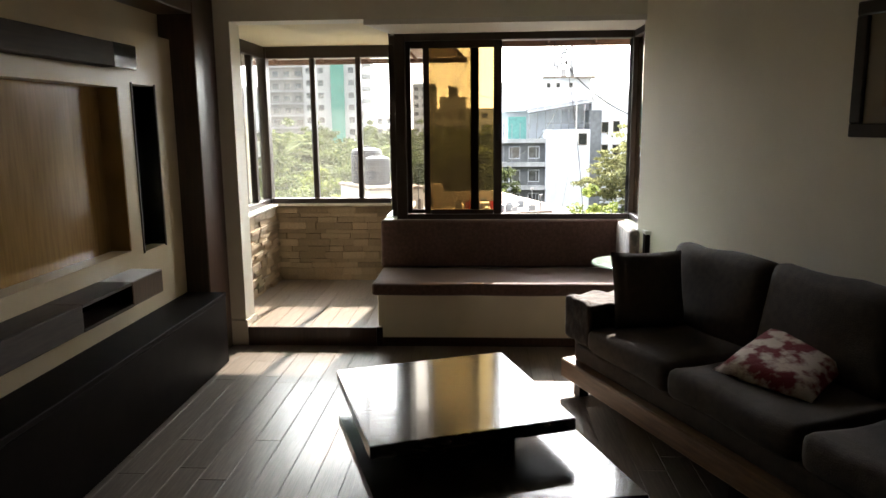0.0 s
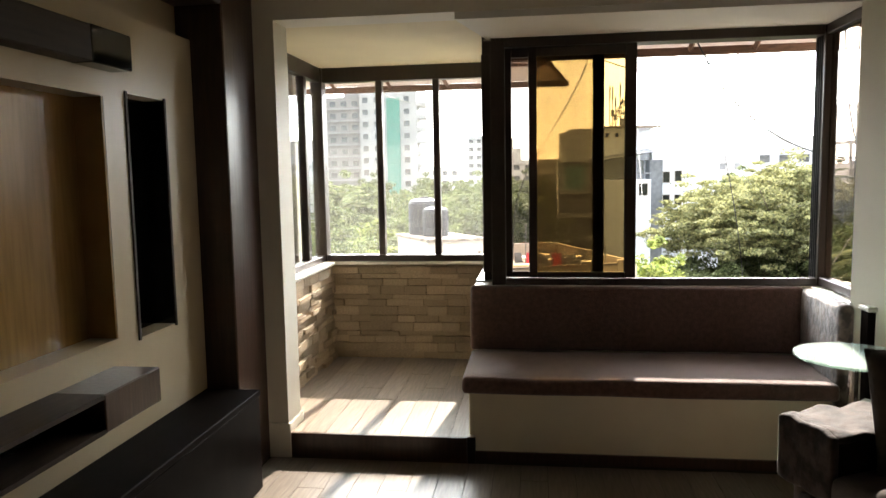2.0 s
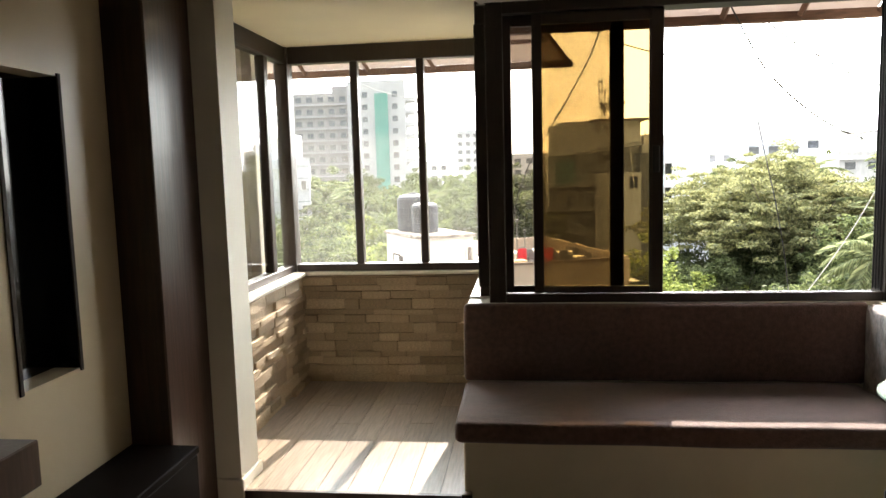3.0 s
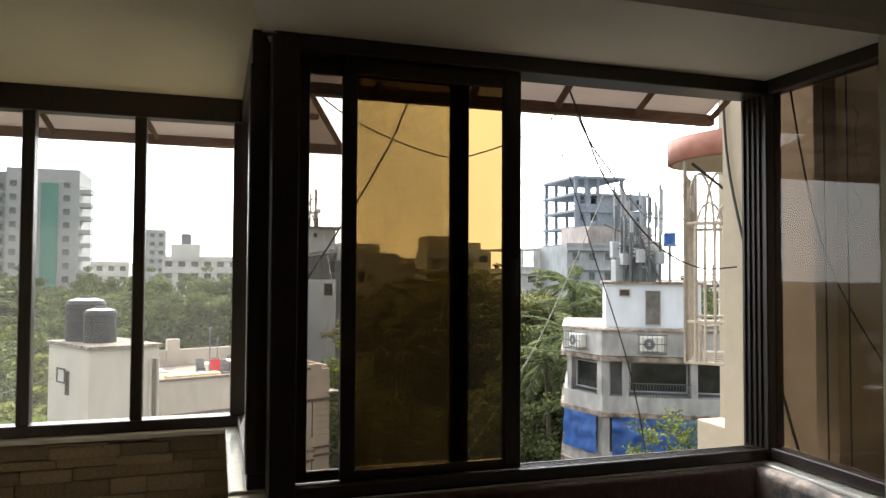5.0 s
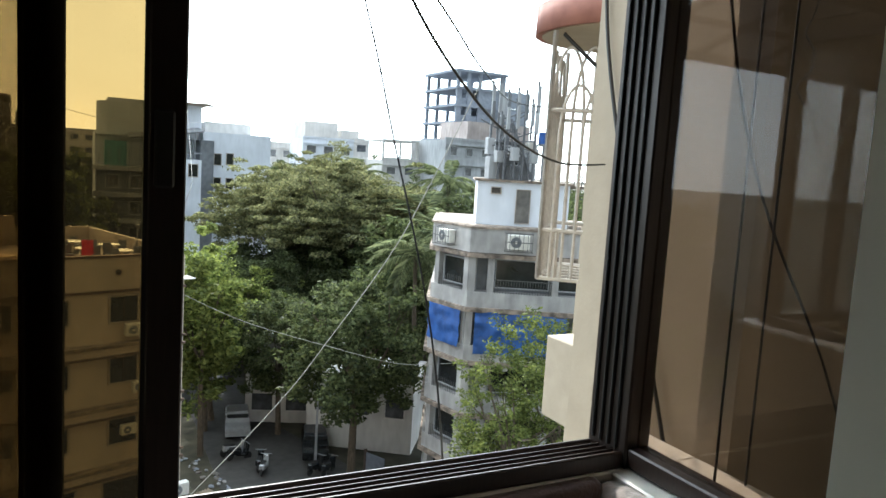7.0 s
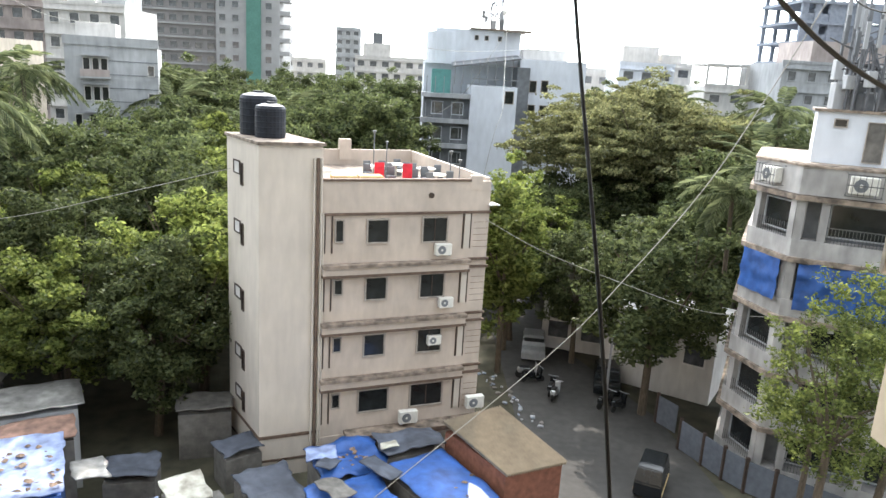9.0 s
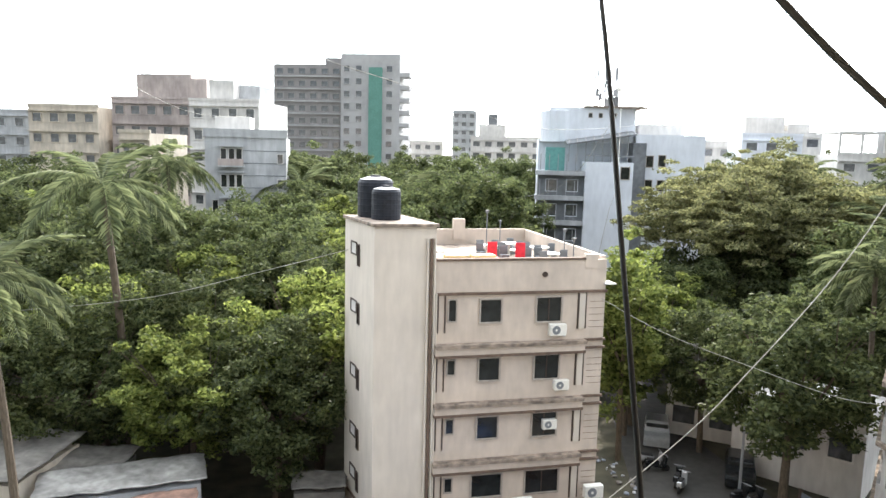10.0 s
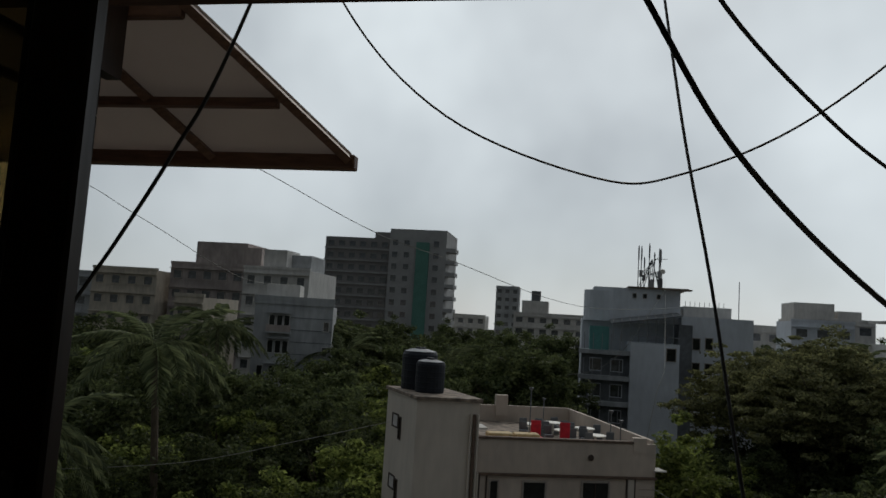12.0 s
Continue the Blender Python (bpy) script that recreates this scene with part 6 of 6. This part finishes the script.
def limbs(seed, h, crown_z, rx, rz, r):
    g = random.Random(seed)
    bm = bmesh.new()
    lean = Vector((g.uniform(-0.5, 0.5), g.uniform(-0.5, 0.5), 0))
    fork = Vector((lean.x, lean.y, h * 0.45))
    add_rod(bm, (0, 0, 0), fork, r, r * 0.72, 8)
    for k in range(7):
        u = 2 * math.pi * k / 7 + g.uniform(-0.3, 0.3)
        mid = fork + Vector((rx * 0.35 * math.cos(u), rx * 0.35 * math.sin(u), (crown_z - h * 0.45) * g.uniform(0.4, 0.8)))
        end = Vector((rx * 0.8 * math.cos(u), rx * 0.8 * math.sin(u), crown_z + rz * g.uniform(-0.2, 0.6)))
        add_rod(bm, fork, mid, r * 0.5, r * 0.3, 6)
        add_rod(bm, mid, end, r * 0.3, r * 0.08, 5)
        for q in range(2):
            add_rod(bm, mid.lerp(end, 0.4), end + Vector((g.uniform(-1, 1), g.uniform(-1, 1), g.uniform(0, 1))) * rx * 0.25, r * 0.14, r * 0.04, 4)
    return bm


def tree(label, mat, seed, h, rx, rz, clumps, per, size, r=0.3, flat=0.6, dome=False, hollow=0.55, spread=0.2):
    t = thing("tree", label, "tree", "trees")
    part("trunk", limbs(seed, h, h - rz, rx, rz, r), M["bark"], t)
    me = leaf_cloud(seed, rx, rx, rz, clumps, per, size, flat, hollow, dome, spread)
    me.materials.append(mat)
    reuse("crown", me, t, Matrix.Translation((0, 0, h - rz)))
    return t


def set_at(t, x, y, z=GZ, turn=0.0, s=1.0):
    t.matrix_basis = pose(x, y, z, 0, 0, turn) @ Matrix.Scale(s, 4)
    return t


def grow(t, x, y, turn, s):
    c = copy_thing(t, pose(x, y, GZ, 0, 0, turn))
    c.scale = (s, s, s)
    return c


rain = set_at(tree("wide rain tree with a domed olive crown", M["leaf_rain"], 11, 18.4, 9.0, 6.4, 1700, 90, 0.15, 0.6, 0.3, True, 0.6, 0.13), 22.8, 70)
skirt = set_at(tree("leafy green street tree under the rain tree", M["leaf"], 17, 11.5, 6.5, 5.0, 320, 90, 0.18, 0.3), 19.5, 66)
near = set_at(tree("dense green street tree beside the road", M["leaf"], 5, 12.0, 3.7, 4.2, 260, 90, 0.15, 0.25, 0.7), 16.7, 44.6)
near2 = set_at(tree("light green tree in front of the corner house", M["leaf_light"], 6, 12.4, 2.5, 4.0, 130, 60, 0.09, 0.2, 0.7, spread=0.17), 18.6, 30.5)
slim = set_at(tree("slim yellow-green tree beside the cream house", M["leaf_light"], 7, 13.4, 2.0, 5.2, 170, 70, 0.17, 0.2, 0.8), 8.9, 50)
A = set_at(tree("rounded dark green garden tree", M["leaf"], 21, 12.5, 4.6, 4.6, 300, 110, 0.15, 0.3), -12, 50)
B = set_at(tree("bright yellow-green garden tree", M["leaf_light"], 22, 11.5, 4.2, 3.6, 260, 100, 0.16, 0.3), -8.5, 45)
C = set_at(tree("tall dark green tree", M["leaf"], 23, 17, 4.0, 6.5, 320, 90, 0.19, 0.35), -0.8, 66)
for i, (t, x, y, s) in enumerate((
        (C, -4.6, 70, 0.95), (C, 1.2, 72, 0.86), (A, 4.2, 62, 0.8), (A, 7.6, 66, 0.62), (B, 10.5, 56, 0.85), (slim, 9.8, 54, 0.95),
        (B, -9.0, 55, 1.1), (A, -14, 58, 1.1), (B, -18, 52, 1.0), (A, -21, 56, 1.15), (A, -16, 44, 0.9), (B, -13.5, 40, 0.85), (A, -9.5, 40.5, 0.8), (B, -22, 46, 0.95),
        (A, -26, 50, 1.1), (A, -28, 60, 1.15), (B, -24, 62, 1.05), (A, -33, 55, 1.2), (B, -38, 62, 1.2), (A, -42, 58, 1.25), (A, -18, 66, 1.2), (B, -13, 68, 1.2), (A, -7, 64, 1.15),
        (A, -10, 74, 1.25), (C, -16, 82, 1.0), (C, -21, 86, 1.05), (C, -26, 92, 1.0), (C, -12, 90, 1.0), (C, -7, 84, 0.98), (A, -34, 70, 1.2), (A, -46, 72, 1.3), (B, -52, 66, 1.2), (A, -58, 78, 1.3),
        (C, -40, 84, 0.95), (C, -52, 90, 0.95), (C, -65, 92, 0.95), (A, -70, 80, 1.3), (C, 0, 110, 1.05), (C, -8, 120, 1.05), (C, -18, 130, 1.05), (C, -30, 140, 1.05), (C, -42, 140, 1.05), (C, -55, 140, 1.0),
        (C, 6, 130, 1.05), (C, 28, 90, 1.0), (C, 34, 95, 1.0), (C, 40, 88, 0.95), (A, 33, 78, 1.25), (A, 38, 70, 1.2), (C, 30, 110, 1.05), (C, 46, 118, 1.1), (C, 40, 130, 1.08), (C, 60, 92, 0.95),
        (skirt, 25.5, 65, 1.0), (skirt, 15.5, 69, 0.9), (A, 26, 58, 1.1), (A, 30, 52, 1.05), (B, 14, 60, 0.85), (A, 15.5, 62, 0.85), (A, 45, 62, 1.3), (A, 52, 75, 1.3), (C, 70, 100, 1.0), (A, -30, 42, 1.0), (A, -36, 46, 1.05), (B, -27, 38, 0.9), (A, -20, 40, 0.85),
        (A, -5.5, 47, 0.85), (B, -6.5, 52, 0.9), (near2, 21.6, 31.5, 0.95), (near2, 19.7, 33.2, 0.8), (near, 14.2, 52, 0.8))):
    grow(t, x, y, 47 * i, s)


def palm(label, seed, h, fronds, length):
    g = random.Random(seed)
    t = thing("palm_tree", label, "palm", "palms")
    tr = bmesh.new()
    prev, bend = Vector((0, 0, 0)), Vector((g.uniform(-0.6, 0.6), g.uniform(-0.6, 0.6), 0))
    for k in range(1, 9):
        p = bend * (k / 8) ** 2 + Vector((0, 0, h * k / 8))
        add_rod(tr, prev, p, 0.2 - 0.008 * k, 0.19 - 0.008 * k, 8)
        prev = p
    part("trunk", tr, M["bark"], t)
    verts, faces = [], []

    def quad(p):
        faces.append(list(range(len(verts), len(verts) + 4)))
        verts.extend(p)
    n = 40
    for k in range(n):
        u = k / (n - 1)
        x, z = length * u, length * (0.42 * u - 0.75 * u * u)
        x2, z2 = length * (u + 1 / n), length * (0.42 * (u + 1 / n) - 0.75 * (u + 1 / n) ** 2)
        quad([(x, -0.025, z), (x2, -0.02, z2), (x2, 0.02, z2), (x, 0.025, z)])
        ll = length * 0.2 * (0.35 + math.sin(math.pi * min(1, u * 0.9 + 0.08)) * 0.75)
        for s in (-1, 1):
            drop = 0.35 + 0.3 * u
            drop *= g.uniform(0.7, 1.5)
            quad([(x, 0, z), (x + 0.045, 0, z + 0.01), (x + ll * 0.4 + 0.03, s * ll * 0.5, z - ll * drop * 0.35), (x + ll * 0.62, s * ll * 0.72, z - ll * drop)])
    me = bpy.data.meshes.new("frond")
    me.from_pydata([tuple(v) for v in verts], [], faces)
    me.materials.append(M["leaf_palm"])
    for k in range(fronds):
        reuse("frond", me, t, Matrix.Translation(prev) @ pose(0, 0, 0, 0, g.uniform(-50, 25), 360 * k / fronds + g.uniform(-12, 12)) @ Matrix.Scale(g.uniform(0.8, 1.1), 4))
    return t


P1 = set_at(palm("coconut palm with arching fronds", 31, 13.2, 18, 3.6), -17.3, 32.2)
P2 = set_at(palm("coconut palm with arching fronds", 32, 12.6, 20, 4.1), 22.3, 48.5)
for i, (t, x, y, s) in enumerate(((P1, -17.5, 41, 1.25), (P1, -28.6, 68, 1.28), (P2, -20.5, 78, 1.15), (P2, -18.0, 84, 1.18), (P1, -24, 80, 1.22), (P2, 30, 62, 1.12), (P1, 33.5, 66, 1.3), (P2, 34.5, 60, 1.1),
                                  (P1, 36, 100, 1.28), (P2, 45.5, 116, 1.3), (P2, -12, 72, 1.0), (P1, -32, 76, 1.2), (P2, -9, 80, 1.12), (P1, -20, 34, 1.02), (P2, 24.5, 50, 1.05))):
    grow(t, x, y, 61 * i, s)
# far woods on the skyline
for i, (x, y, w) in enumerate(((-90, 170, 60), (-30, 240, 60), (20, 230, 60), (80, 200, 60), (-150, 220, 80), (130, 230, 80), (60, 300, 90), (-60, 320, 90))):
    me = leaf_cloud(50 + i, w / 2, 12, 8, 260, 40, 0.9, 0.7, 0.3, True)
    me.materials.append(M["leaf"])
    ob = new("far_woods", me)
    ob.location = (x, y, GZ + 6)
    tagged(ob, "hazy far woods between the houses", "woods", kind="stuff")


# ---- floor planks and stone cladding, piece by piece ----
PLANKS = {}


def plank(parent, x0, y0, w, length, top, mat, tag):
    key = (tag, round(w, 3), round(length, 2))
    if key not in PLANKS:
        PLANKS[key] = as_mesh("plank", box(-w / 2 + 0.0012, w / 2 - 0.0012, -length / 2 + 0.0012, length / 2 - 0.0012, -0.02, 0, 0.0012), mat)
    reuse("plank", PLANKS[key], parent, Matrix.Translation((x0 + w / 2, y0 + length / 2, top)))


rnd = random.Random(4)
PW, PL = 0.129, 1.2
for i in range(31):
    x = 0.1 + i * PW
    w = PW
    y = YB + rnd.uniform(0, PL) - PL
    while y < 6.42:
        a, b = max(y, YB), min(y + PL, 6.425)
        if b - a > 0.03 and w > 0.02:
            plank(floor, x, a, w, b - a, 0.0, M["plank"], "room")
        y += PL
for i in range(9):
    x = 0.0 + i * 0.129
    w = min(0.129, 1.16 - x)
    y = 6.44 + rnd.uniform(-0.9, 0)
    while y < 7.99:
        a, b = max(y, 6.44), min(y + PL, 7.99)
        if b - a > 0.03 and w > 0.02:
            plank(balcony_floor, x, a, w, b - a, STEP, M["balcony_plank"], "balcony")
        y += PL

STONES = [as_mesh("stone", box(-0.5, 0.5, -0.5, 0.5, -0.5, 0.5, 0.06), M["stone"]) for _ in range(3)]


def clad(parent, length, place, seed):
    g = random.Random(seed)
    z = STEP
    while z < 0.80:
        h = min(g.choice((0.035, 0.05, 0.05, 0.065)), 0.806 - z)
        s = -g.uniform(0, 0.15)
        while s < length:
            w = g.uniform(0.09, 0.3)
            a, b = max(s, 0), min(s + w, length)
            if b - a > 0.015 and h > 0.01:
                d = g.uniform(0.012, 0.042)
                m = place((a + b) / 2, d, z + h / 2) @ pose(0, 0, 0, g.uniform(-2, 2), g.uniform(-1, 1), g.uniform(-2.5, 2.5)) @ Matrix.Diagonal((b - a - 0.002, d, h - 0.002, 1))
                reuse("stone", g.choice(STONES), parent, m)
            s += w
        z += h


clad(bpy.data.objects["wall_north_low"], 1.16, lambda s, d, z: Matrix.Translation((s, 8.0 - d / 2, z)), 1)
clad(bpy.data.objects["wall_balcony_west"], 1.37, lambda s, d, z: Matrix.Translation((-0.012 + d / 2, 6.62 + s, z)) @ pose(0, 0, 0, 0, 0, 90), 2)
